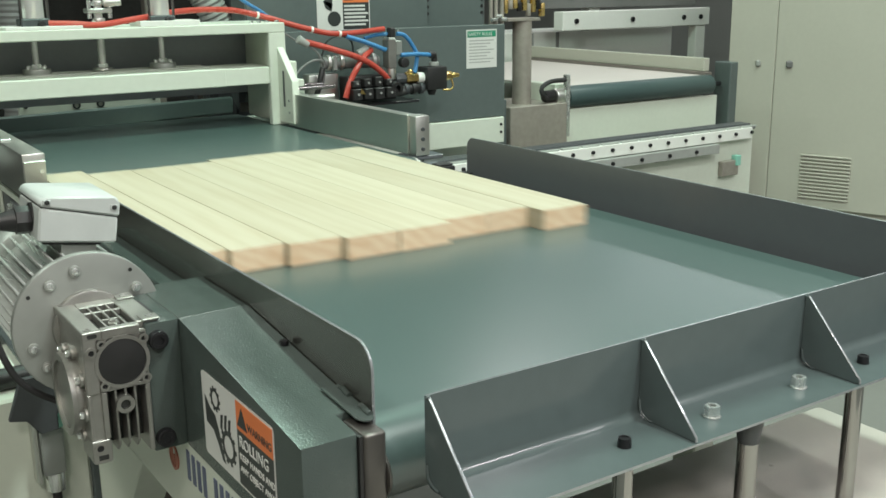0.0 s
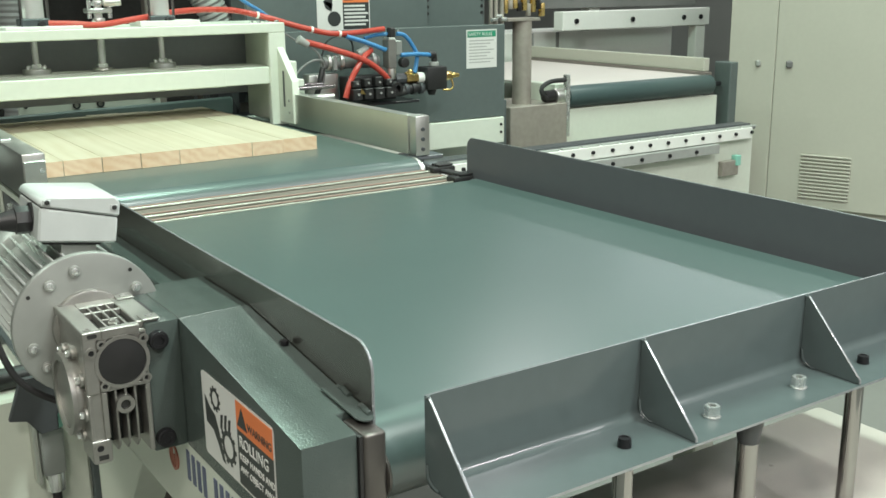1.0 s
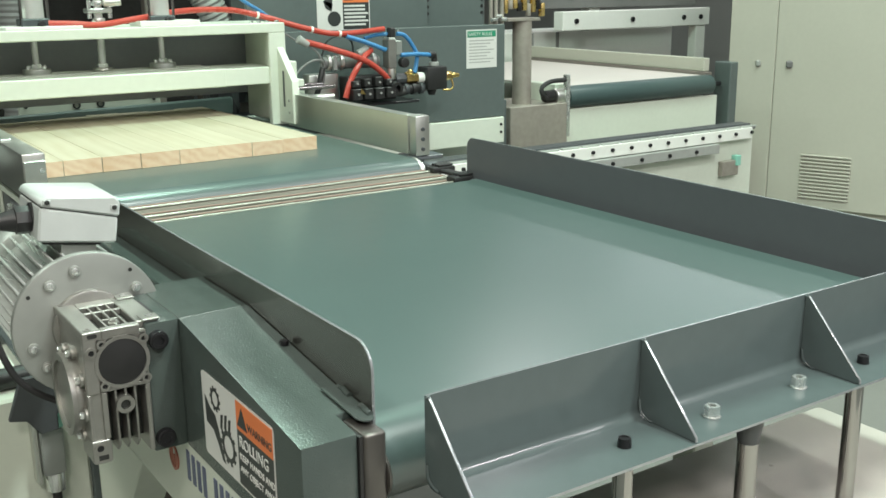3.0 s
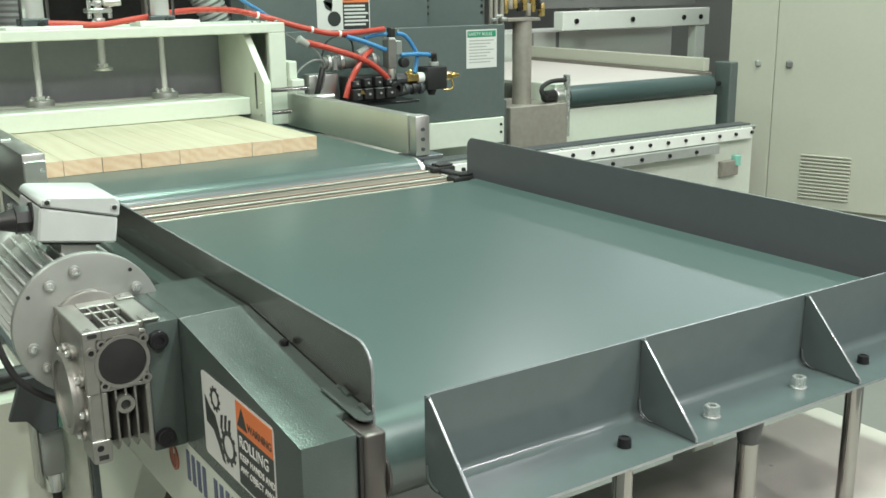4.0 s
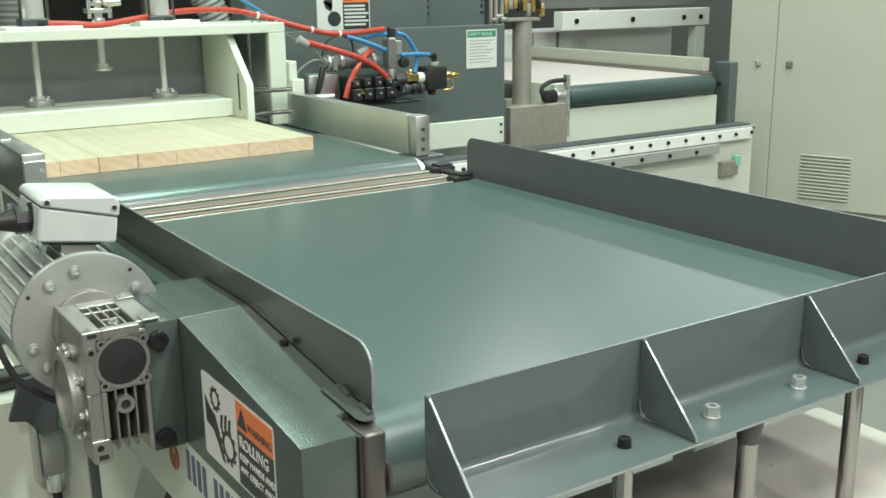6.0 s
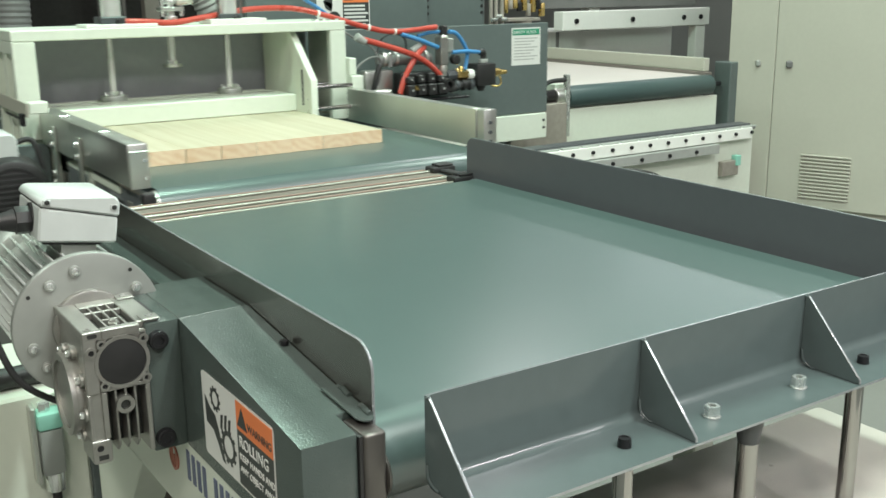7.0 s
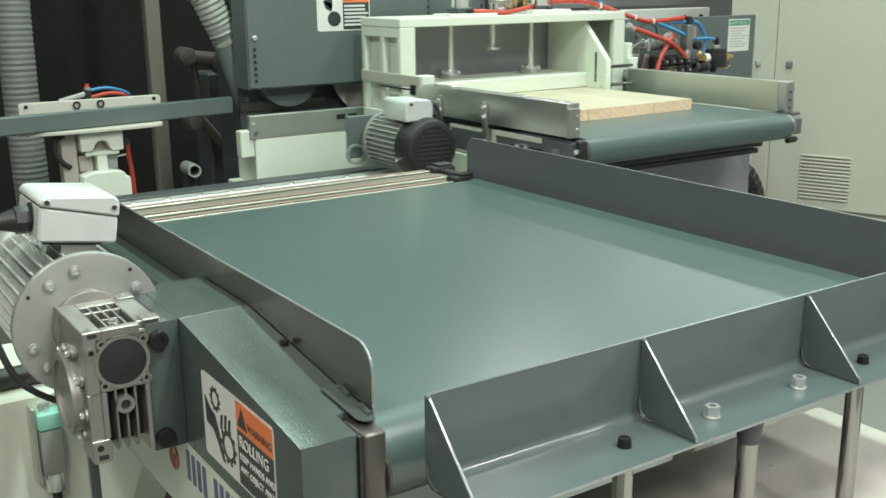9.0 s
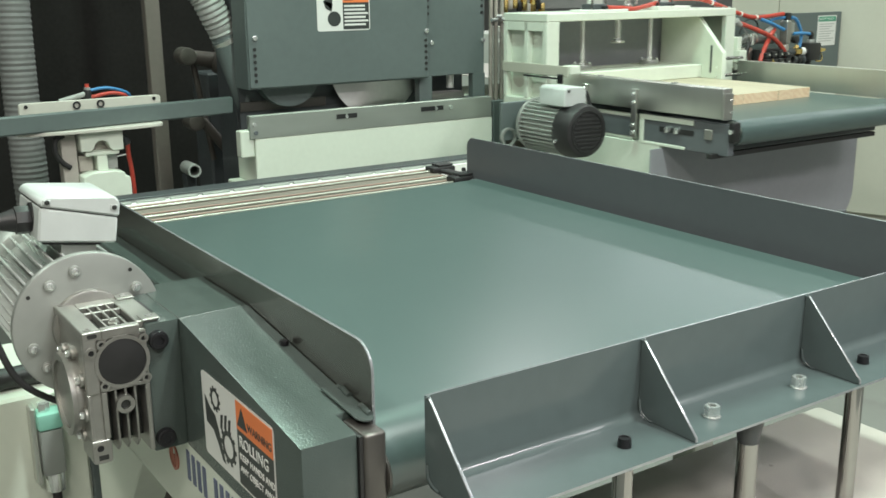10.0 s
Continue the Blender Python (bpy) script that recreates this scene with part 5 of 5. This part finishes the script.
        bm = prism([(0.128, 0.098 - 0.0155 * i), (0.128 + w, 0.098 - 0.0155 * i), (0.128 + w, 0.106 - 0.0155 * i), (0.128, 0.106 - 0.0155 * i)], "z", 0.0014, 0.0022, 0)
        bmesh.ops.transform(bm, matrix=SAWM, verts=bm.verts)
        part("text_bar", bm, LABELWHITE, SAWSIGN)


finish_saw_sign()


# ---- bed with the carriage rail ----
def machine_bed():
    b = thing("machine_bed", (2.6, 3.6, 0), "cream machine bed with bolted linear rail", "machine bed")
    part("bed_body", box(0.64, 4.18, 3.448, 3.57, 0.0, 0.665, 0.004), CREAM, b)
    part("trough", box(0.64, 2.95, 3.571, 3.86, 0.0, 0.585, 0.003), GREYDARK, b)
    part("bed_top", box(0.64, 4.20, 3.485, 3.57, 0.6655, 0.690, 0.002), GREYDARK, b)
    part("rail", box(0.64, 4.13, 3.412, 3.4475, 0.628, 0.683, 0.002), WHITE, b, "pale bolted guide rail")
    part("rail_slot", box(0.64, 4.20, 3.452, 3.4845, 0.6655, 0.684, 0.001), DUCTDARK, b)
    part("rack", box(0.93, 3.87, 3.389, 3.4475, 0.578, 0.624, 0.002), DUCT, b)
    for i in range(30):
        x = 0.70 + 0.118 * i
        part("rail_cap", box(x - 0.050, x + 0.050, 3.420, 3.438, 0.6832, 0.6900, 0.001), CAPGREY, b)
        part("rail_bolt", cyl((x, 3.413, 0.659), (x, 3.403, 0.659), 0.0088, seg=10), BLACKSTEEL, b)
    for i in range(15):
        x = 1.17 + 0.181 * i
        part("rack_bolt", cyl((x, 3.390, 0.601), (x, 3.380, 0.601), 0.0088, seg=10), BLACKSTEEL, b)
    part("stop_block", box(3.93, 4.05, 3.418, 3.4475, 0.449, 0.525, 0.003), BROWNSTEEL, b)
    part("stop_cap", box(4.025, 4.06, 3.412, 3.4475, 0.496, 0.548, 0.003), TEAL, b)
    return b


machine_bed()


# ---- outfeed behind ----
def outfeed():
    y = 3.97
    o = thing("outfeed_conveyor", (3.9, 4.3, 0), "cream outfeed conveyor with dark green roller", "conveyor")
    part("roller", cyl((3.41, y + 0.055, 0.832), (4.47, y + 0.055, 0.832), 0.056, seg=36, bevel=0.004), ROLLERGREEN, o, "dark green belt roller")
    part("shaft", cyl((4.47, y + 0.055, 0.832), (4.56, y + 0.055, 0.832), 0.014, seg=16), BLACKSTEEL, o)
    part("front_panel", box(3.40, 4.52, y + 0.03, y + 0.05, 0.30, 0.772, 0.003), CREAM, o)
    part("frame", box(3.40, 4.52, y + 0.12, 5.45, 0.0, 0.76, 0.003), CREAM, o)
    part("belt", box(3.43, 4.45, y + 0.056, 5.6, 0.876, 0.8835, 0.001), PINKISH, o)
    part("side_rail", box(4.452, 4.50, y + 0.06, 5.8, 0.855, 0.900, 0.003), TAUPE, o)
    part("side_wall", box(4.475, 4.52, y + 0.10, 5.8, 0.901, 0.975, 0.003), WALLCREAM, o)
    part("side_wall", box(3.34, 3.398, y + 0.05, 4.3, 0.60, 0.90, 0.003), CREAM, o)
    part("end_post", box(4.585, 4.650, y, y + 0.12, 0.0, 0.952, 0.005), GREYBLUE, o, "grey end post")
    part("bearing", cyl((3.33, y + 0.05, 0.838), (3.41, y + 0.05, 0.838), 0.042, seg=20, bevel=0.003), STEEL, o)
    part("bearing_cap", cyl((3.27, y + 0.05, 0.845), (3.34, y + 0.05, 0.845), 0.030, seg=16, bevel=0.003), BLACK, o)
    part("bearing_plate", box(3.375, 3.40, y + 0.0, y + 0.03, 0.64, 0.95, 0.002), ZINC, o)
    part("cable", hose([(3.30, y + 0.05, 0.83), (3.225, y, 0.855), (3.215, y, 0.895), (3.27, y, 0.922), (3.37, y + 0.01, 0.925)], 0.012), RUBBER, o)
    k = thing("steel_column", (3.12, 4.0, 0), "oily steel block with upright column and brass fittings", "machine part")
    part("block", box(3.02, 3.385, y, y + 0.35, 0.0, 0.812, 0.004), BROWNSTEEL, k)
    part("column", cyl((3.165, y + 0.10, 0.812), (3.165, y + 0.10, 1.22), 0.048, seg=32), BROWNSTEEL, k)
    part("rear_column", box(2.985, 3.02, y + 0.05, y + 0.12, 0.95, 1.20, 0.003), WHITE, k)
    part("column_cap", box(3.04, 3.24, y + 0.05, y + 0.16, 1.22, 1.235, 0.002), BROWNSTEEL, k)
    rnd = random.Random(9)
    for i in range(9):
        x, z = 3.03 + 0.028 * i, 1.236 + 0.05 * rnd.random()
        part("fitting", cyl((x, y + 0.06, z), (x, y + 0.06, z + 0.04 + 0.08 * rnd.random()), 0.012 + 0.006 * rnd.random(), seg=8, bevel=0.002), (BRASS, BROWNSTEEL, BRASS, BLACKSTEEL)[i % 4], k)
    return o


outfeed()


# ---- far machine, cabinet ----
def far_machine():
    f = thing("far_machine", (5.4, 5.9, 0), "cream and white machine standing behind", "machine")
    part("white_beam", box(4.63, 6.08, 5.50, 5.60, 1.078, 1.206, 0.004), WHITE, f)
    for x in (4.75, 5.28, 5.8, 5.98):
        part("beam_hole", cyl((x, 5.501, 1.14), (x, 5.49, 1.14), 0.018, seg=14), BLACKSTEEL, f)
    part("steel_rail", box(4.40, 6.05, 5.62, 5.80, 1.225, 1.29, 0.003), DUCTDARK, f)
    for x in (4.8, 5.25, 5.4):
        part("knob", cyl((x, 5.62, 1.29), (x, 5.62, 1.33), 0.025, seg=14, bevel=0.003), DUCT, f)
    part("body", box(4.30, 6.05, 5.85, 6.3, 0.0, 1.06, 0.006), WHITE, f)
    part("side_sheet", prism([(4.33, 0.98), (5.75, 0.86), (5.75, 0.3), (4.33, 0.3)], "y", 5.66, 5.68, 0.002), WALLCREAM, f)
    part("pipe", cyl((4.52, 5.7, 0.95), (4.52, 5.7, 1.06), 0.012, seg=10), DUCTDARK, f)
    part("pipe", cyl((4.75, 5.7, 0.95), (4.75, 5.7, 1.06), 0.012, seg=10), DUCTDARK, f)
    part("leg", box(5.95, 6.05, 5.51, 5.59, 0, 1.077, 0.004), WHITE, f)
    part("rail_support", box(5.0, 5.1, 5.65, 5.75, 1.0605, 1.2245, 0.004), WHITE, f)
    c = thing("switch_cabinet", (6.3, 4.3, 0), "cream steel switch cabinet with louvred vent", "cabinet")
    # its face runs along FACE, seen from the aisle
    base, along = Vector((5.20, 3.915, 0)), Vector((0.355, -0.935, 0)).normalized()
    out = Vector((-0.935, -0.355, 0)).normalized()
    m = Matrix((along, out * -1, (0, 0, 1))).transposed().to_4x4()
    m.translation = base

    def slab(u0, u1, d0, d1, z0, z1, bevel=0.004):
        bm = box(u0, u1, d0, d1, z0, z1, bevel)
        bmesh.ops.transform(bm, matrix=m, verts=bm.verts)
        return bm
    part("body", slab(-0.50, 2.6, 0.03, 0.6, 0.0, 2.2), WALLCREAM, c)
    part("door", slab(-0.49, -0.2015, 0, 0.03, 0.05, 2.15), WALLCREAM, c)
    door = part("door", slab(-0.1985, 1.3, 0, 0.03, 0.05, 2.15), WALLCREAM, c)
    part("knob", slab(-0.130, -0.090, -0.02, 0.0, 0.888, 0.932, 0.009), DUCTDARK, c)
    part("knob", slab(-0.315, -0.285, -0.02, 0.0, 0.890, 0.930, 0.009), DUCT, c)
    return c, m, door


CABINET, CABM, CABDOOR = far_machine()


# ---- left background ----
def flexible_ducts():
    d = thing("extraction_duct", (0.93, 4.6, 0), "dark grey ribbed flexible extraction duct", "duct")
    part("ribbed_tube", hose([(0.93, 4.6, 0.02), (0.905, 4.6, 0.5), (0.90, 4.6, 1.1), (0.91, 4.6, 1.6), (0.93, 4.6, 2.6)], 0.070, seg=24, rib=0.004, pitch=0.024), DUCTDARK, d)
    part("floor_collar", ring((0.93, 4.6, 0.0), (0.93, 4.6, 0.08), 0.082, 0.06, 28), GREYDARK, d)
    e = thing("extraction_duct", (1.66, 4.15, 1.17), "pale ribbed flexible extraction duct on the saw", "duct")
    part("hose_band", ring((1.664, 4.148, 1.168), (1.656, 4.15, 1.186), 0.069, 0.058, 28), STEEL, e)
    part("ribbed_tube", hose([(1.660, 4.15, 1.175), (1.635, 4.15, 1.23), (1.578, 4.15, 1.347), (1.50, 4.18, 1.55), (1.42, 4.25, 2.4)], 0.058, seg=24, rib=0.007, pitch=0.022), DUCT, e)
    part("duct_spout", cyl((1.652, 4.15, 1.195), (1.705, 4.10, 0.90), 0.064, 0.040, seg=28), GREYBLUE, SAW, "grey steel duct spout")


flexible_ducts()


def hold_down_press():
    p = thing("hold_down_press", (1.05, 4.0, 0), "small cream press with white holed plate and grey bar", "press")
    part("white_plate", prism(rounded(0.775, 1.312, 0.900, 0.985, 0.012, 4), "y", 4.03, 4.045, 0.002), DIMWHITE, p)
    for x in (0.985, 1.075):
        part("plate_hole", ring((x, 4.031, 0.966), (x, 4.024, 0.966), 0.015, 0.009, 16), BLACK, p)
    for x in (0.80, 1.285):
        part("plate_screw", cyl((x, 4.031, 0.972), (x, 4.025, 0.972), 0.007, seg=10), BLACKSTEEL, p)
    bar = prism([(0.30, 3.86), (1.63, 4.06), (1.63, 4.09), (0.30, 3.89)], "z", 0.882, 0.952, 0.006)
    part("grey_bar", bar, GREYBLUE, p, "long grey painted stop bar")
    disc = [(0.752, 3.985), (0.79, 3.955), (0.90, 3.935), (1.05, 3.930), (1.20, 3.940), (1.285, 3.960), (1.300, 3.985), (1.30, 4.19), (0.755, 4.19)]
    part("table", prism(disc, "z", 0.868, 0.8815, 0.002), DIMWHITE, p, "thin white table with curved front")
    # yoke with an open half-round bore
    arch = [(0.968, 0.794), (0.968, 0.8655), (1.132, 0.8655), (1.132, 0.790), (1.090, 0.788)] + [(1.048 + 0.028 * math.cos(radians(20 * i)), 0.806 + 0.026 * math.sin(radians(20 * i))) for i in range(10)] + [(1.010, 0.792)]
    part("yoke", prism(arch, "y", 3.965, 4.12, 0.003), CREAM, p)
    # beige core, web and side pieces paint the press's shaded sides
    part("yoke_core", box(1.000, 1.095, 4.02, 4.10, 0.780, 0.860, 0.002), BEIGE, p)
    part("yoke_sill", box(0.985, 1.115, 3.972, 4.11, 0.774, 0.7895, 0.003), CREAM, p)
    part("stem", box(1.027, 1.067, 3.972, 4.08, 0.712, 0.7735, 0.003), CREAM, p)
    part("stem_web", box(0.968, 1.020, 4.01, 4.09, 0.712, 0.7735, 0.002), BEIGE, p)
    part("stem_web", box(1.073, 1.115, 4.01, 4.09, 0.712, 0.7735, 0.002), DUCT, p)
    foot = [(0.962, 0.0), (0.962, 0.700), (1.000, 0.714), (1.085, 0.714), (1.120, 0.706), (1.122, 0.690), (1.140, 0.686), (1.142, 0.655), (1.142, 0.0)]
    part("foot", prism(foot, "y", 3.94, 4.12, 0.003), CREAM, p)
    part("side_plate", box(0.905, 0.9615, 4.0, 4.06, 0.660, 0.860, 0.003), BEIGE, p)
    part("side_hose", hose([(0.915, 3.99, 0.860), (0.885, 3.985, 0.845), (0.880, 3.985, 0.800), (0.900, 3.985, 0.760), (0.93, 3.99, 0.735)], 0.010), RUBBER, p)
    part("side_valve", cyl((1.150, 4.03, 0.835), (1.168, 4.03, 0.800), 0.013, seg=12, bevel=0.002), GREYDARK, p)
    part("cable_tie", cyl((1.120, 4.05, 0.752), (1.165, 4.05, 0.757), 0.003, seg=8), WHITE, p)
    part("fitting", cyl((1.035, 4.05, 0.986), (1.035, 4.05, 1.02), 0.014, seg=14, bevel=0.002), BLACK, p)
    part("fitting", cyl((1.035, 4.05, 1.02), (1.035, 4.05, 1.030), 0.012, seg=14), ZINC, p)
    part("fitting", cyl((1.035, 4.05, 1.030), (1.035, 4.05, 1.042), 0.008, seg=14), REDHOSE, p)
    part("yoke_arm", cyl((0.93, 4.06, 0.98), (1.03, 4.05, 1.005), 0.010, seg=12), DUCT, p)
    part("air_hose", hose([(1.04, 4.06, 1.015), (1.12, 4.08, 1.02), (1.20, 4.10, 0.995), (1.22, 4.12, 0.96)], 0.006), BLUEHOSE, p)
    part("air_hose", hose([(1.05, 4.06, 0.99), (1.13, 4.07, 1.0), (1.19, 4.09, 0.985), (1.21, 4.12, 0.95)], 0.007), REDHOSE, p)
    part("air_hose", hose([(1.165, 4.03, 0.805), (1.172, 4.05, 0.75), (1.182, 4.06, 0.68), (1.19, 4.07, 0.5)], 0.009), REDHOSE, p)
    return p


hold_down_press()


def rear_clutter():
    solo("steel_post", box(1.588, 1.660, 5.0, 5.06, 0, 2.6, 0.004), TAUPE, "taupe steel post before black backdrop", "post")
    a = thing("dark_mechanism", (1.75, 4.6, 0), "lever mechanism behind the saw, darkened for dim light", "machine part")
    part("arm", cyl((1.64, 4.6, 1.092), (1.92, 4.6, 1.03), 0.030, 0.052, seg=20, bevel=0.01), DIMSTEEL, a)
    part("boss", cyl((1.63, 4.56, 1.092), (1.63, 4.66, 1.092), 0.040, seg=24, bevel=0.008), DIMSTEEL, a)
    part("hub", cyl((1.80, 4.53, 1.055), (1.80, 4.62, 1.055), 0.058, seg=24, bevel=0.01), DIMSTEEL, a)
    part("rod", cyl((1.67, 4.62, 1.06), (1.74, 4.62, 0.60), 0.014, seg=14), DIMSTEEL, a)
    part("lower_boss", cyl((1.65, 4.56, 0.79), (1.65, 4.66, 0.79), 0.040, seg=20, bevel=0.008), DIMSTEEL, a)
    part("link", cyl((1.68, 4.6, 0.80), (1.82, 4.6, 0.62), 0.024, seg=14, bevel=0.004), DIMSTEEL, a)
    part("pillar", box(1.76, 2.05, 4.70, 4.9, 0, 1.0, 0.01), GREYDARK, a)
    part("pipe_end", ring((1.528, 4.30, 0.613), (1.56, 4.5, 0.60), 0.029, 0.022, 24), DUCT, a)
    part("pipe_floor_stand", box(1.52, 1.57, 4.40, 4.45, 0, 0.58, 0.004), GREYDARK, a)
    # limit switch box and cream casing low beside the motor
    k = thing("side_casing", (0.3, 2.2, 0), "cream casing with limit switch box", "casing")
    part("casing", box(0.05, 0.445, 2.0, 2.35, 0.0, 0.628, 0.006), CREAM, k)
    part("casing_edge", box(0.4455, 0.468, 1.995, 2.35, 0.0, 0.628, 0.003), GREYBLUE, k)
    sw = part("limit_switch", box(0.346, 0.390, 1.955, 1.9995, 0.468, 0.565, 0.006, segs=2), SWITCHGREY, k, "grey limit switch")
    part("switch_cap", box(0.344, 0.392, 1.952, 1.9995, 0.565, 0.600, 0.006, segs=2), TEAL, sw)
    part("switch_back", box(0.334, 0.3455, 1.965, 1.9995, 0.45, 0.612, 0.003), STEEL, sw)
    part("switch_gland", cyl((0.370, 1.978, 0.468), (0.370, 1.978, 0.428), 0.019, seg=16, bevel=0.002), ZINC, sw)
    part("switch_cable", hose([(0.370, 1.978, 0.43), (0.368, 1.978, 0.25), (0.35, 1.98, 0.05), (0.33, 1.97, 0.012)], 0.009), RUBBER, sw)
    part("switch_bolt", cyl((0.362, 1.976, 0.600), (0.362, 1.976, 0.617), 0.012, seg=6), ZINC, sw)
    part("grey_pipe", cyl((0.06, 2.06, 0.650), (0.42, 2.06, 0.650), 0.022, seg=16), BLACK, k)


rear_clutter()


# ---- pieces of the cabinet's vent ----
def vent_slats():
    for i in range(13):
        z = 0.108 + 0.0215 * i
        bm = box(0.0, 0.295, -0.012, 0.0, z, z + 0.011, 0.003)
        bmesh.ops.transform(bm, matrix=CABM, verts=bm.verts)
        part("vent_slat", bm, WALLCREAM, CABDOOR)


vent_slats()


# ---- cable chain that trails behind the carriage ----
def cable_chain():
    k = thing("cable_chain", (3.10, 3.2, 0.32), "black plastic cable chain bent in a loop beside the bed", "cable chain")
    way = [(2.57 + 0.045 * i, 0.574) for i in range(11)]
    way += [(3.045 + 0.2755 * math.sin(radians(9 * i)), 0.2985 + 0.2755 * math.cos(radians(9 * i))) for i in range(1, 20)]
    way += [(3.045 - 0.045 * i, 0.023) for i in range(8)]
    for (xa, za), (xb, zb) in zip(way, way[1:]):
        d = Vector((xb - xa, 0, zb - za))
        bm = box(0, d.length * 0.93, -0.045, 0.045, -0.022, 0.022, 0.004)
        bmesh.ops.rotate(bm, verts=bm.verts, matrix=Matrix.Rotation(-math.atan2(d.z, d.x), 3, "Y"))
        bmesh.ops.translate(bm, verts=bm.verts, vec=(xa, 3.25, za))
        part("chain_link", bm, CHAIN, k)
    return k


CHAIN_LOOP = cable_chain()


# ---- what moves ----
def ease(t, points):
    """The value at t of a smooth run through (time, value) points."""
    if t <= points[0][0]:
        return points[0][1]
    for (a, u), (b, v) in zip(points, points[1:]):
        if t <= b:
            return u + (v - u) * (t - a) / (b - a)
    return points[-1][1]


TRAVEL = [(6.42, 0.0), (6.5, 0.006), (6.6, 0.028), (6.7, 0.065), (6.8, 0.116), (7.0, 0.250), (7.5, 0.603), (8.0, 0.966), (8.5, 1.337), (9.0, 1.688), (9.5, 2.058), (10.0, 2.428)]
LIFT = [(3.0, 0.106), (3.1, 0.098), (3.3, 0.055), (3.5, 0.012), (3.6, 0.0)]
SIDE = [(3.62, 0.175), (3.7, 0.155), (3.8, 0.120), (4.0, 0.066), (4.2, 0.026), (4.4, 0.005), (4.5, 0.0)]
TIMES = [i / 10 for i in range(101)]


def motions():
    at = CARRIAGE.location.copy()
    walk(CARRIAGE, [(t, pose(at.x + ease(t, TRAVEL), at.y, at.z)) for t in TIMES])
    walk(PRESS, [(t, pose(0, 0, ease(t, LIFT))) for t in TIMES])
    walk(CLAMP, [(t, pose(ease(t, SIDE), 0, 0)) for t in TIMES])
    walk(SLIDE, [(t, pose(ease(t, SIDE), 0, 0)) for t in TIMES])
    # the loop of the chain follows at less than half the carriage's way
    at = CHAIN_LOOP.location.copy()
    walk(CHAIN_LOOP, [(t, pose(at.x + 0.4 * ease(t, TRAVEL), at.y, at.z)) for t in TIMES])
    for ob, x, y0, y1, i in BOARDS:
        rows = []
        squeeze = [(4.25, 0.0), (4.5, -0.0128 if i == 7 else -0.0085 - 0.0004 * i)]
        run = [(0.0, y0), (0.4, y0 + 0.968), (0.5, y1 - 0.004), (0.6, y1)]
        for t in TIMES:
            y = ease(t, run)
            rows.append((t, pose(x + ease(t, squeeze) + ease(t, TRAVEL), y, 0.9003)))
        walk(ob, rows)


motions()
